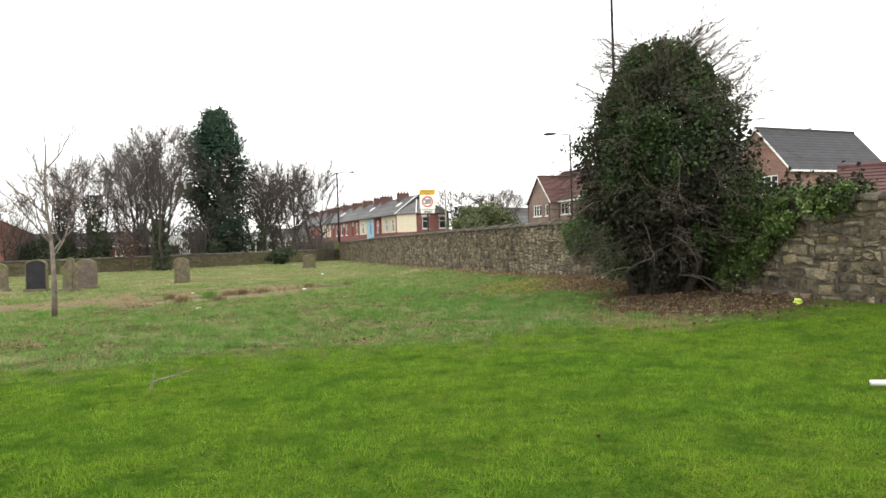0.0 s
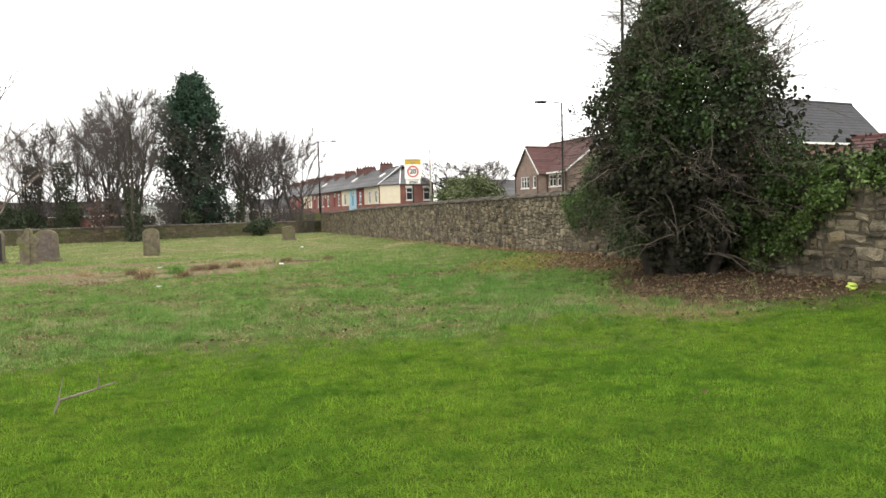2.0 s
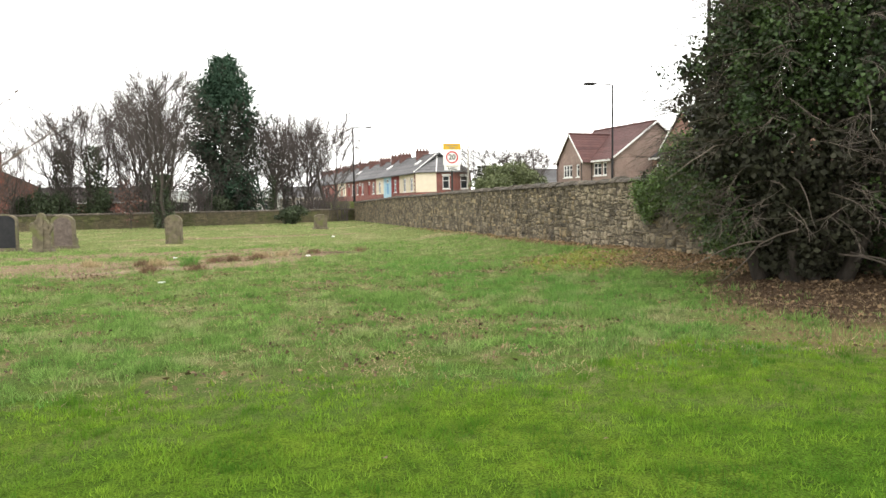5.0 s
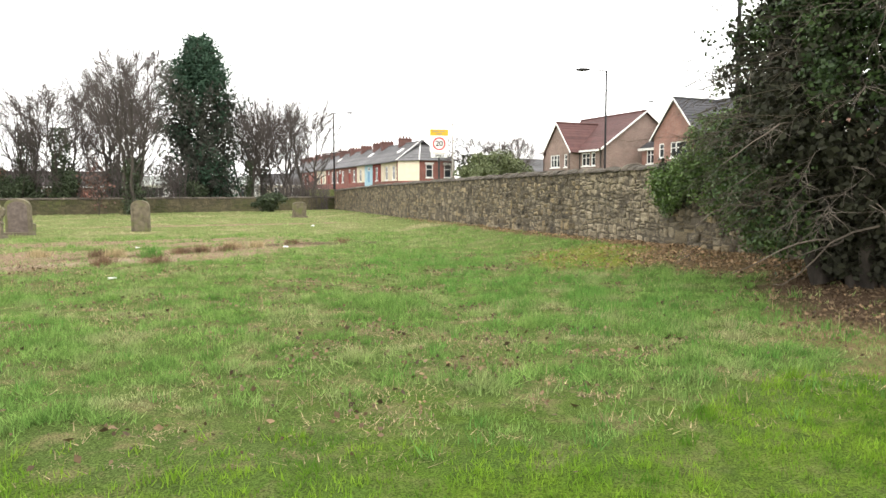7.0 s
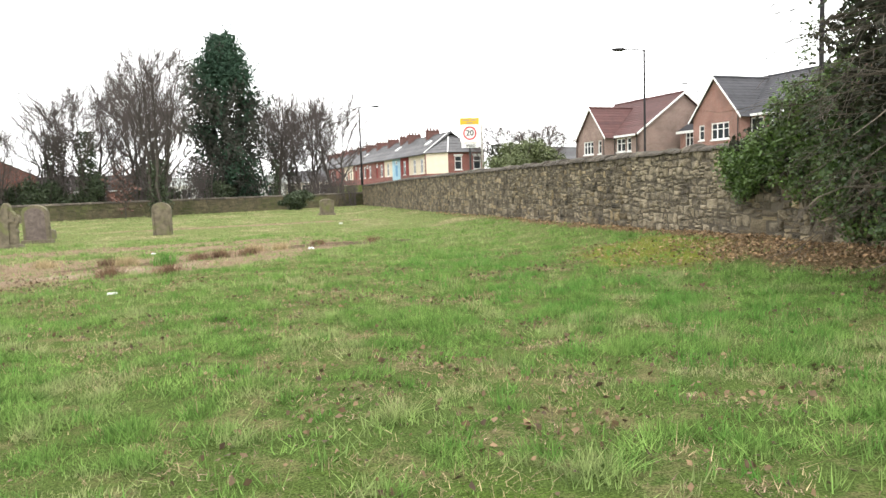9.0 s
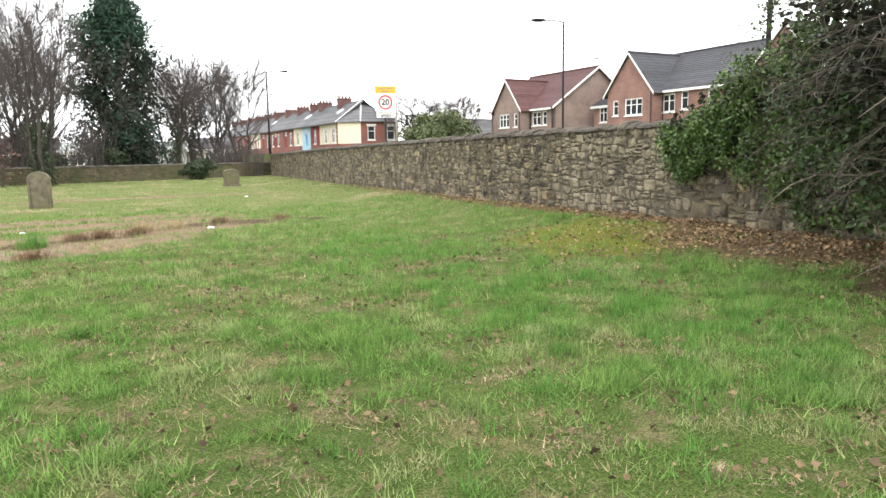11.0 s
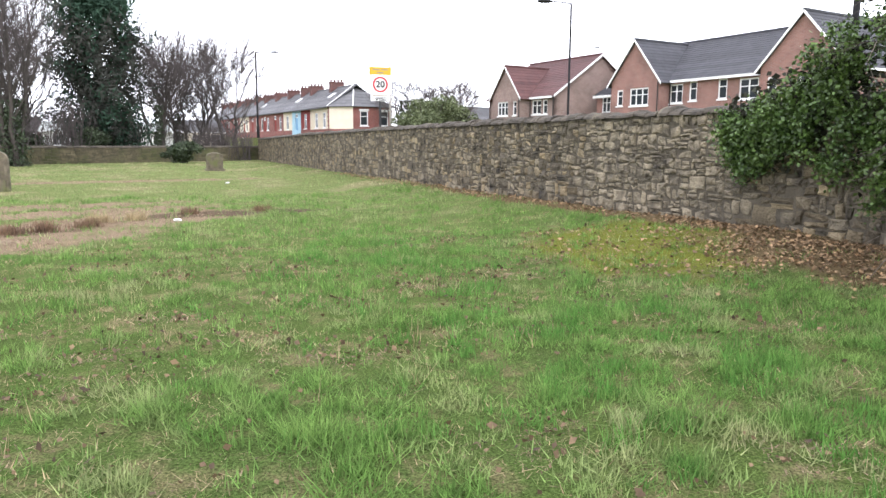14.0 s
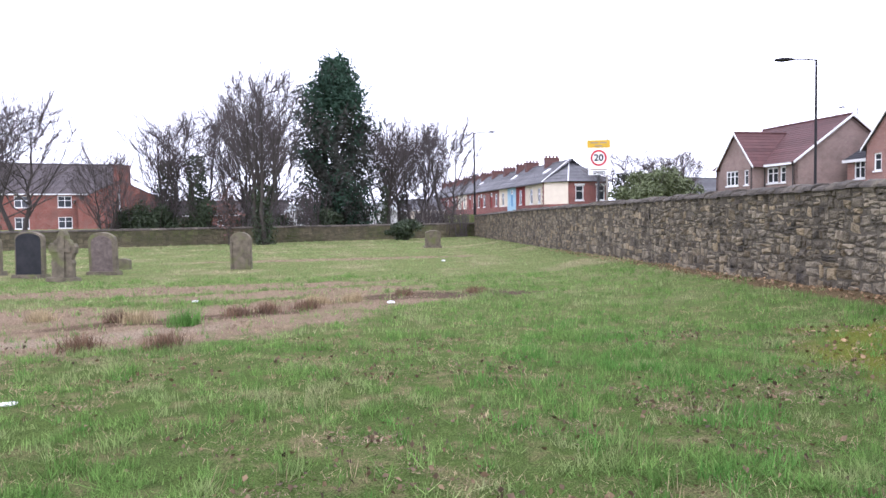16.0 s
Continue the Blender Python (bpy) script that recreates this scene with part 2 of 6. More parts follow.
# ---- mesh tools ----
class Build:
    """Collects vertices and faces, and becomes one mesh."""
    def __init__(self):
        self.v, self.f = [], []

    def quad(self, *pts):
        i = len(self.v)
        self.v += [tuple(p) for p in pts]
        self.f.append(tuple(range(i, i + len(pts))))

    def hexa(self, a):
        """Eight corners: four below (anticlockwise from above), four above."""
        i = len(self.v)
        self.v += [tuple(p) for p in a]
        for q in ((3, 2, 1, 0), (4, 5, 6, 7), (0, 1, 5, 4), (1, 2, 6, 5), (2, 3, 7, 6), (3, 0, 4, 7)):
            self.f.append(tuple(i + k for k in q))

    def box(self, x0, x1, y0, y1, z0, z1):
        self.hexa([(x0, y0, z0), (x1, y0, z0), (x1, y1, z0), (x0, y1, z0), (x0, y0, z1), (x1, y0, z1), (x1, y1, z1), (x0, y1, z1)])

    def tube(self, pts, radii, sides=6, cap=True):
        pts = [Vector(p) for p in pts]
        i0 = len(self.v)
        for k, p in enumerate(pts):
            d = (pts[min(k + 1, len(pts) - 1)] - pts[max(k - 1, 0)])
            if d.length < 1e-6:
                d = Vector((0, 0, 1))
            d.normalize()
            s = d.cross(Vector((0.31, 0.95, 0.05)) if abs(d.y) < 0.9 else Vector((1, 0, 0))).normalized()
            u = s.cross(d)
            for j in range(sides):
                a = 2 * math.pi * j / sides
                self.v.append(tuple(p + radii[k] * (math.cos(a) * s + math.sin(a) * u)))
        for k in range(len(pts) - 1):
            for j in range(sides):
                a, b = i0 + k * sides + j, i0 + k * sides + (j + 1) % sides
                self.f.append((a, b, b + sides, a + sides))
        if cap:
            self.f.append(tuple(i0 + j for j in range(sides)))
            self.f.append(tuple(i0 + (len(pts) - 1) * sides + j for j in reversed(range(sides))))

    def prism(self, outline, axis0, axis1, depth, origin):
        """An outline in the plane of two axes, pushed along depth, with a chamfered front."""
        o, a, b, d = Vector(origin), Vector(axis0), Vector(axis1), Vector(depth)
        c = Vector((sum(p[0] for p in outline) / len(outline), sum(p[1] for p in outline) / len(outline)))
        rings = []
        for k, s in ((0.0, 0.965), (0.12, 1.0), (0.88, 1.0), (1.0, 0.965)):
            i = len(self.v)
            for p in outline:
                q = c + (Vector(p) - c) * s
                self.v.append(tuple(o + a * q[0] + b * q[1] + d * k))
            rings.append(range(i, i + len(outline)))
        n = len(outline)
        for r0, r1 in zip(rings, rings[1:]):
            for j in range(n):
                self.f.append((r0[j], r0[(j + 1) % n], r1[(j + 1) % n], r1[j]))
        self.f.append(tuple(reversed(rings[0])))
        self.f.append(tuple(rings[-1]))

    def make(self, name, material, parent=None, smooth=False, at=None):
        me = bpy.data.meshes.new(name)
        me.from_pydata(self.v, [], self.f)
        me.validate()
        bm = bmesh.new()
        bm.from_mesh(me)
        bmesh.ops.recalc_face_normals(bm, faces=bm.faces)
        bm.to_mesh(me)
        bm.free()
        if smooth:
            me.polygons.foreach_set("use_smooth", [True] * len(me.polygons))
        me.materials.append(material)
        ob = new(name, me)
        if parent:
            ob.parent = parent
        if at is not None:
            ob.matrix_basis = at
        return ob


def cloud(name, verts, faces_n, material, parent=None):
    """A mesh of many small separate faces with faces_n corners each, from an array of corners."""
    verts = np.asarray(verts, np.float32).reshape(-1, 3)
    me = bpy.data.meshes.new(name)
    nf = len(verts) // faces_n
    me.vertices.add(len(verts))
    me.vertices.foreach_set("co", verts.ravel())
    me.loops.add(len(verts))
    me.loops.foreach_set("vertex_index", np.arange(len(verts), dtype=np.int32))
    me.polygons.add(nf)
    me.polygons.foreach_set("loop_start", np.arange(nf, dtype=np.int32) * faces_n)
    me.polygons.foreach_set("loop_total", np.full(nf, faces_n, np.int32))
    me.update(calc_edges=True)
    me.materials.append(material)
    ob = new(name, me)
    if parent:
        ob.parent = parent
    return ob


def leaf_quads(rng, centres, size, flat=0.0, spread=0.4, long=1.35):
    """Pointed leaf faces of random turn round each centre."""
    n = len(centres)
    a = rng.normal(size=(n, 3))
    a[:, 2] *= 1 - flat
    a /= np.linalg.norm(a, axis=1, keepdims=True)
    b = rng.normal(size=(n, 3))
    b[:, 2] *= 1 - flat
    b -= a * (a * b).sum(1, keepdims=True)
    b /= np.linalg.norm(b, axis=1, keepdims=True)
    s = (size * (1 + spread * rng.uniform(-1, 1, n)))[:, None]
    c = np.cross(a, b) * s * 0.18
    return np.stack([centres - a * s * long * 0.5, centres - b * s * 0.5 + c, centres + a * s * long * 0.5, centres + b * s * 0.5 + c], 1)


# ---- ground ----
WALL_X, WALL_END = 11.09, 79.5


def far_wall_y(x):
    return WALL_END + 0.5 * (x - WALL_X)


def ground_z(x, y):
    x, y = np.asarray(x, float), np.asarray(y, float)
    lawn = np.interp(y, [0, 6, 12, 20, 24, 30, 40, 80], [0, 0, -0.075, -0.09, -0.17, -0.23, -0.27, -0.3])
    bank = np.interp(y, [0, 25, 36, 48, 80], [0.22, 0.33, 0.30, 0.2, 0.04])
    s = np.clip((x - 7.6) / (WALL_X - 7.6), 0, 1)
    inside = lawn + bank * s * s * (3 - 2 * s)
    outside = np.interp(y, [-40, 20, 50, 78, 140], [0.3, 0.5, 0.7, 1.75, 2.1])
    k = np.clip((x - 11.2) / 0.25, 0, 1)
    bumps = 0.018 * np.sin(x * 1.9 + 1.1 * np.sin(y * 1.3)) * np.sin(y * 2.3 + x * 0.7) + 0.012 * np.sin(x * 4.1 + y * 3.3)
    return inside * (1 - k) + outside * k + bumps * (1 - k)


def ground_material():
    m = bpy.data.materials.new("grass_ground")
    m.use_nodes = True
    n, l = m.node_tree.nodes, m.node_tree.links
    p = n["Principled BSDF"]
    pos = n.new("ShaderNodeNewGeometry").outputs["Position"]

    def noise_of(scale, lo, hi, detail=6):
        t = n.new("ShaderNodeTexNoise")
        t.inputs["Scale"].default_value, t.inputs["Detail"].default_value, t.inputs["Roughness"].default_value = scale, detail, 0.65
        l.new(pos, t.inputs[0])
        r = n.new("ShaderNodeMapRange")
        r.inputs[1].default_value, r.inputs[2].default_value = lo, hi
        l.new(t.outputs[0], r.inputs[0])
        return r.outputs[0], t.outputs[0]

    def blend(f, a, c):
        x = n.new("ShaderNodeMixRGB")
        l.new(f, x.inputs[0])
        if isinstance(a, tuple):
            x.inputs[1].default_value = (*a, 1)
        else:
            l.new(a, x.inputs[1])
        x.inputs[2].default_value = (*c, 1)
        return x.outputs[0]

    def patch(cx, cy, rx, ry, turn, rough, inner=0.75, outer=1.1):
        """1 inside a ragged oval of the plan, 0 outside."""
        mp = n.new("ShaderNodeMapping")
        mp.vector_type = "TEXTURE"
        mp.inputs["Location"].default_value = (cx, cy, 0)
        mp.inputs["Rotation"].default_value = (0, 0, radians(turn))
        mp.inputs["Scale"].default_value = (rx, ry, 1000)
        l.new(pos, mp.inputs[0])
        ln = n.new("ShaderNodeVectorMath")
        ln.operation = "LENGTH"
        l.new(mp.outputs[0], ln.inputs[0])
        _, raw = noise_of(1.1, 0, 1)
        ad = n.new("ShaderNodeMath")
        ad.operation = "MULTIPLY_ADD"
        l.new(raw, ad.inputs[0])
        ad.inputs[1].default_value = rough
        l.new(ln.outputs["Value"], ad.inputs[2])
        r = n.new("ShaderNodeMapRange")
        r.inputs[1].default_value, r.inputs[2].default_value, r.inputs[3].default_value, r.inputs[4].default_value = inner + rough * 0.5, outer + rough * 0.5, 1, 0
        l.new(ad.outputs[0], r.inputs[0])
        return r.outputs[0]

    f, _ = noise_of(0.5, 0.35, 0.65)
    col = blend(f, (0.06, 0.125, 0.014), (0.11, 0.165, 0.020))
    f, _ = noise_of(7.0, 0.42, 0.7)
    col = blend(f, col, (0.04, 0.075, 0.012))
    sp = n.new("ShaderNodeSeparateXYZ")
    l.new(pos, sp.inputs[0])
    unmown = n.new("ShaderNodeMapRange")                    # longer, thinner grass past the mown edge
    unmown.inputs[1].default_value, unmown.inputs[2].default_value = 12.0, 14.4
    _, edge = noise_of(0.55, 0, 1)
    wave = n.new("ShaderNodeMath")
    wave.operation, wave.inputs[1].default_value = "MULTIPLY_ADD", 7.0
    l.new(edge, wave.inputs[0])
    l.new(sp.outputs[1], wave.inputs[2])
    l.new(wave.outputs[0], unmown.inputs[0])
    dull = n.new("ShaderNodeMath")
    dull.operation, dull.inputs[1].default_value = "MULTIPLY", 0.8
    l.new(unmown.outputs[0], dull.inputs[0])
    col = blend(dull.outputs[0], col, (0.078, 0.108, 0.036))
    f, _ = noise_of(3.1, 0.5, 0.64)
    both = n.new("ShaderNodeMath")
    both.operation = "MULTIPLY"
    l.new(f, both.inputs[0])
    l.new(unmown.outputs[0], both.inputs[1])
    col = blend(both.outputs[0], col, (0.15, 0.14, 0.066))
    thin = n.new("ShaderNodeMapRange")                      # paler, thinner grass among the graves
    thin.inputs[1].default_value, thin.inputs[2].default_value, thin.inputs[4].default_value = 24.0, 40.0, 0.55
    l.new(wave.outputs[0], thin.inputs[0])
    col = blend(thin.outputs[0], col, (0.16, 0.18, 0.072))
    f, _ = noise_of(0.35, 0.5, 0.62)
    far = n.new("ShaderNodeMath")
    far.operation = "MULTIPLY"
    l.new(f, far.inputs[0])
    l.new(thin.outputs[0], far.inputs[1])
    col = blend(far.outputs[0], col, (0.24, 0.20, 0.12))
    for (cx, cy, rx, ry, turn, rough, colour) in PATCHES:
        col = blend(patch(cx, cy, rx, ry, turn, rough), col, colour)
    f, _ = noise_of(28.0, 0.58, 0.78)
    col = blend(f, col, (0.075, 0.075, 0.032))
    f, _ = noise_of(75.0, 0.36, 0.62, 3)                    # thatch: light stems over dark gaps
    grain = n.new("ShaderNodeMapRange")
    grain.inputs[3].default_value, grain.inputs[4].default_value = 0.45, 1.5
    l.new(f, grain.inputs[0])
    tone = n.new("ShaderNodeHueSaturation")
    l.new(grain.outputs[0], tone.inputs["Value"])
    l.new(col, tone.inputs["Color"])
    col = tone.outputs[0]
    l.new(col, p.inputs["Base Color"])
    p.inputs["Roughness"].default_value = 1.0
    p.inputs["Specular IOR Level"].default_value = 0.0
    _, raw = noise_of(40.0, 0, 1, 8)
    bp = n.new("ShaderNodeBump")
    bp.inputs["Strength"].default_value, bp.inputs["Distance"].default_value = 0.9, 0.05
    l.new(raw, bp.inputs["Height"])
    l.new(bp.outputs[0], p.inputs["Normal"])
    return m


DRY, SOIL, MOSS, LEAFY, THIN = (0.21, 0.158, 0.105), (0.075, 0.052, 0.035), (0.125, 0.135, 0.028), (0.125, 0.092, 0.05), (0.15, 0.125, 0.06)
PATCHES = [
    (-1.0, 24.7, 4.6, 2.3, 36, 1.5, DRY), (-4.6, 26.4, 3.2, 1.6, 10, 1.4, DRY), (2.2, 28.2, 3.6, 1.4, 26, 1.2, DRY), (-8.0, 23.6, 5.0, 1.6, 12, 1.6, DRY), (-3.0, 31.5, 5.0, 1.2, 14, 1.8, DRY), (0.6, 32.2, 3.4, 0.7, 14, 1.0, DRY), (0.9, 30.2, 3.8, 0.9, 18, 1.2, DRY), (3.6, 28.9, 1.9, 0.75, 15, 0.8, (0.10, 0.075, 0.05)), (1.0, 45, 7, 0.9, 8, 1.8, DRY),
    (-0.6, 25.7, 2.6, 0.5, 24, 0.8, (0.11, 0.08, 0.052)), (5.3, 29.2, 1.3, 0.6, 12, 0.7, (0.095, 0.07, 0.05)), (-1.6, 23.6, 2.4, 0.5, 30, 0.8, (0.25, 0.20, 0.14)),
    (9.4, 19.9, 1.9, 2.3, 0, 1.3, MOSS), (10.55, 16.9, 1.35, 2.9, 6, 0.9, LEAFY),
    (8.0, 11.6, 1.1, 2.3, -12, 2.0, THIN), (9.9, 12.4, 1.9, 3.2, 0, 1.0, SOIL), (10.8, 26, 0.5, 10, 0, 0.8, LEAFY)]
gx = np.concatenate([[-900, -500, -300, -200, -140, -100, -75, -60, -50, -42, -36, -30], np.arange(-26, -12, 1.0), np.arange(-12, 11.1, 0.3),
                     [11.12, 11.2, 11.45, 11.8, 13, 16, 20, 25, 30, 36, 42, 50, 60, 75, 100, 140, 200, 300, 500, 900]])
gy = np.concatenate([[-900, -500, -300, -150, -80, -50, -30, -20, -12, -8, -5], np.arange(-3, 32, 0.3), np.arange(32, 84, 1.0),
                     [86, 90, 96, 104, 115, 130, 150, 180, 220, 300, 450, 700, 1200]])
GX, GY = np.meshgrid(gx, gy)
GZ = ground_z(GX, GY)
nx = len(gx)
ground_faces = [(j * nx + i, j * nx + i + 1, (j + 1) * nx + i + 1, (j + 1) * nx + i) for j in range(len(gy) - 1) for i in range(nx - 1)]
me = bpy.data.meshes.new("ground")
me.from_pydata(np.stack([GX.ravel(), GY.ravel(), GZ.ravel()], 1).tolist(), [], ground_faces)
me.polygons.foreach_set("use_smooth", [True] * len(me.polygons))
me.materials.append(ground_material())
ground = tagged(new("ground", me), "rough green lawn with dry, mossy and leafy patches", "ground", kind="structure")


def gz1(x, y):
    return float(ground_z(x, y))


# ---- boundary walls ----
def base_z(y):
    return float(np.interp(y, [0, 8, 25, 36, 48, 80], [0.2, 0.24, 0.26, 0.05, -0.08, -0.27]))


def top_z(y):
    return float(np.interp(y, [0, 8, 40, 55, 80], [2.0, 1.98, 1.94, 1.88, 1.62]))


core = Build()
ys = [-25, -10] + list(range(0, 80, 4)) + [WALL_END]
for y0, y1 in zip(ys, ys[1:]):
    core.hexa([(WALL_X + 0.022, y0, base_z(y0) - 0.6), (WALL_X + 0.45, y0, base_z(y0) - 0.6), (WALL_X + 0.45, y1, base_z(y1) - 0.6), (WALL_X + 0.022, y1, base_z(y1) - 0.6),
               (WALL_X + 0.022, y0, top_z(y0)), (WALL_X + 0.45, y0, top_z(y0)), (WALL_X + 0.45, y1, top_z(y1)), (WALL_X + 0.022, y1, top_z(y1))])
wall_east = tagged(core.make("wall_east", M_MORTAR), "old rubble sandstone boundary wall with rough dark coping", "stone wall", kind="structure")

FAR_A, FAR_B = Vector((WALL_X + 0.4, WALL_END + 0.2, 0)), Vector((-60, far_wall_y(-60), 0))
far_dir = (FAR_B - FAR_A).normalized()
far_nrm = Vector((far_dir.y, -far_dir.x, 0))
if far_nrm.y > 0:
    far_nrm = -far_nrm
far_len = (FAR_B - FAR_A).length
core = Build()
p0, p1, back = FAR_A, FAR_B, -far_nrm * 0.4
core.hexa([p0 + Vector((0, 0, -1)), p0 + back + Vector((0, 0, -1)), p1 + back + Vector((0, 0, -1)), p1 + Vector((0, 0, -1)),
           p0 + Vector((0, 0, 0.92)), p0 + back + Vector((0, 0, 0.92)), p1 + back + Vector((0, 0, 0.92)), p1 + Vector((0, 0, 0.92))])
wall_north = tagged(core.make("wall_north", M_MORTAR_OLD), "low mossy stone wall along the far edge of the graveyard", "stone wall", kind="structure")


# ---- houses ----
def panel(b, place, length, height, holes=(), thick=0.25, gable=None):
    """A wall with real openings. place(u, w, d): a point u along, w up and d into the wall. holes: (u0, u1, w0, w1). gable: (u, w) of the apex."""
    us = sorted({0.0, length, *[h[0] for h in holes], *[h[1] for h in holes]})
    ws = sorted({0.0, height, *[h[2] for h in holes], *[h[3] for h in holes]})
    for u0, u1 in zip(us, us[1:]):
        for w0, w1 in zip(ws, ws[1:]):
            mu, mw = (u0 + u1) / 2, (w0 + w1) / 2
            if any(h[0] < mu < h[1] and h[2] < mw < h[3] for h in holes):
                continue
            b.hexa([place(u0, w0, 0), place(u1, w0, 0), place(u1, w0, thick), place(u0, w0, thick),
                    place(u0, w1, 0), place(u1, w1, 0), place(u1, w1, thick), place(u0, w1, thick)])
    if gable:
        u, w = gable
        i = len(b.v)
        b.v += [tuple(place(*q)) for q in ((0, height, 0), (length, height, 0), (u, w, 0), (0, height, thick), (length, height, thick), (u, w, thick))]
        b.f += [(i, i + 1, i + 2), (i + 5, i + 4, i + 3), (i, i + 2, i + 5, i + 3), (i + 1, i + 4, i + 5, i + 2)]


def window_in(parent, place, hole, mullions=1, transom=False, material=None, sill=True):
    """A framed window set into a hole of a wall."""
    u0, u1, w0, w1 = hole
    win = new("window")
    win.parent = parent
    f = Build()

    def bar(a0, a1, b0, b1, d0=0.05, d1=0.13):
        f.hexa([place(a0, b0, d0), place(a1, b0, d0), place(a1, b0, d1), place(a0, b0, d1), place(a0, b1, d0), place(a1, b1, d0), place(a1, b1, d1), place(a0, b1, d1)])
    t = 0.09
    bar(u0, u1, w0, w0 + t)
    bar(u0, u1, w1 - t, w1)
    bar(u0, u0 + t, w0 + t, w1 - t)
    bar(u1 - t, u1, w0 + t, w1 - t)
    for k in range(1, mullions + 1):
        u = u0 + (u1 - u0) * k / (mullions + 1)
        bar(u - 0.045, u + 0.045, w0 + t, w1 - t)
    if transom:
        w = w0 + (w1 - w0) * 0.62
        bar(u0 + t, u1 - t, w - 0.03, w + 0.03, 0.055, 0.125)
    f.make("frame", material or M_WHITE, win)
    g = Build()
    g.hexa([place(u0 + 0.02, w0 + 0.02, 0.085), place(u1 - 0.02, w0 + 0.02, 0.085), place(u1 - 0.02, w0 + 0.02, 0.10), place(u0 + 0.02, w0 + 0.02, 0.10),
            place(u0 + 0.02, w1 - 0.02, 0.085), place(u1 - 0.02, w1 - 0.02, 0.085), place(u1 - 0.02, w1 - 0.02, 0.10), place(u0 + 0.02, w1 - 0.02, 0.10)])
    g.make("pane", M_GLASS, win)
    if sill:
        s = Build()
        s.hexa([place(u0 - 0.06, w0 - 0.09, -0.06), place(u1 + 0.06, w0 - 0.09, -0.06), place(u1 + 0.06, w0 - 0.09, 0.1), place(u0 - 0.06, w0 - 0.09, 0.1),
                place(u0 - 0.06, w0, -0.06), place(u1 + 0.06, w0, -0.06), place(u1 + 0.06, w0, 0.1), place(u0 - 0.06, w0, 0.1)])
        s.make("sill", material or M_WHITE, win)
    return win


def slope(b, e0, e1, r0, r1, course=0.32, lift=0.035):
    """A roof slope of overlapping courses, from the eave e0-e1 to the ridge r0-r1."""
    e0, e1, r0, r1 = map(Vector, (e0, e1, r0, r1))
    n = (e1 - e0).cross(r0 - e0).normalized()
    if n.z < 0:
        n = -n
    k = max(2, round((r0 - e0).length / course))
    for i in range(k):
        a, c = i / k, min(1, (i + 1.15) / k)
        p, q, s, t = e0.lerp(r0, a), e1.lerp(r1, a), e1.lerp(r1, c), e0.lerp(r0, c)
        b.hexa([p, q, s, t, p + n * (0.05 + lift), q + n * (0.05 + lift), s + n * 0.05, t + n * 0.05])


def ridge_tiles(b, a, c, r=0.11):
    a, c = Vector(a), Vector(c)
    k = max(1, round((c - a).length / 0.45))
    for i in range(k):
        b.tube([a.lerp(c, i / k), a.lerp(c, (i + 0.97) / k)], [r, r], 6)


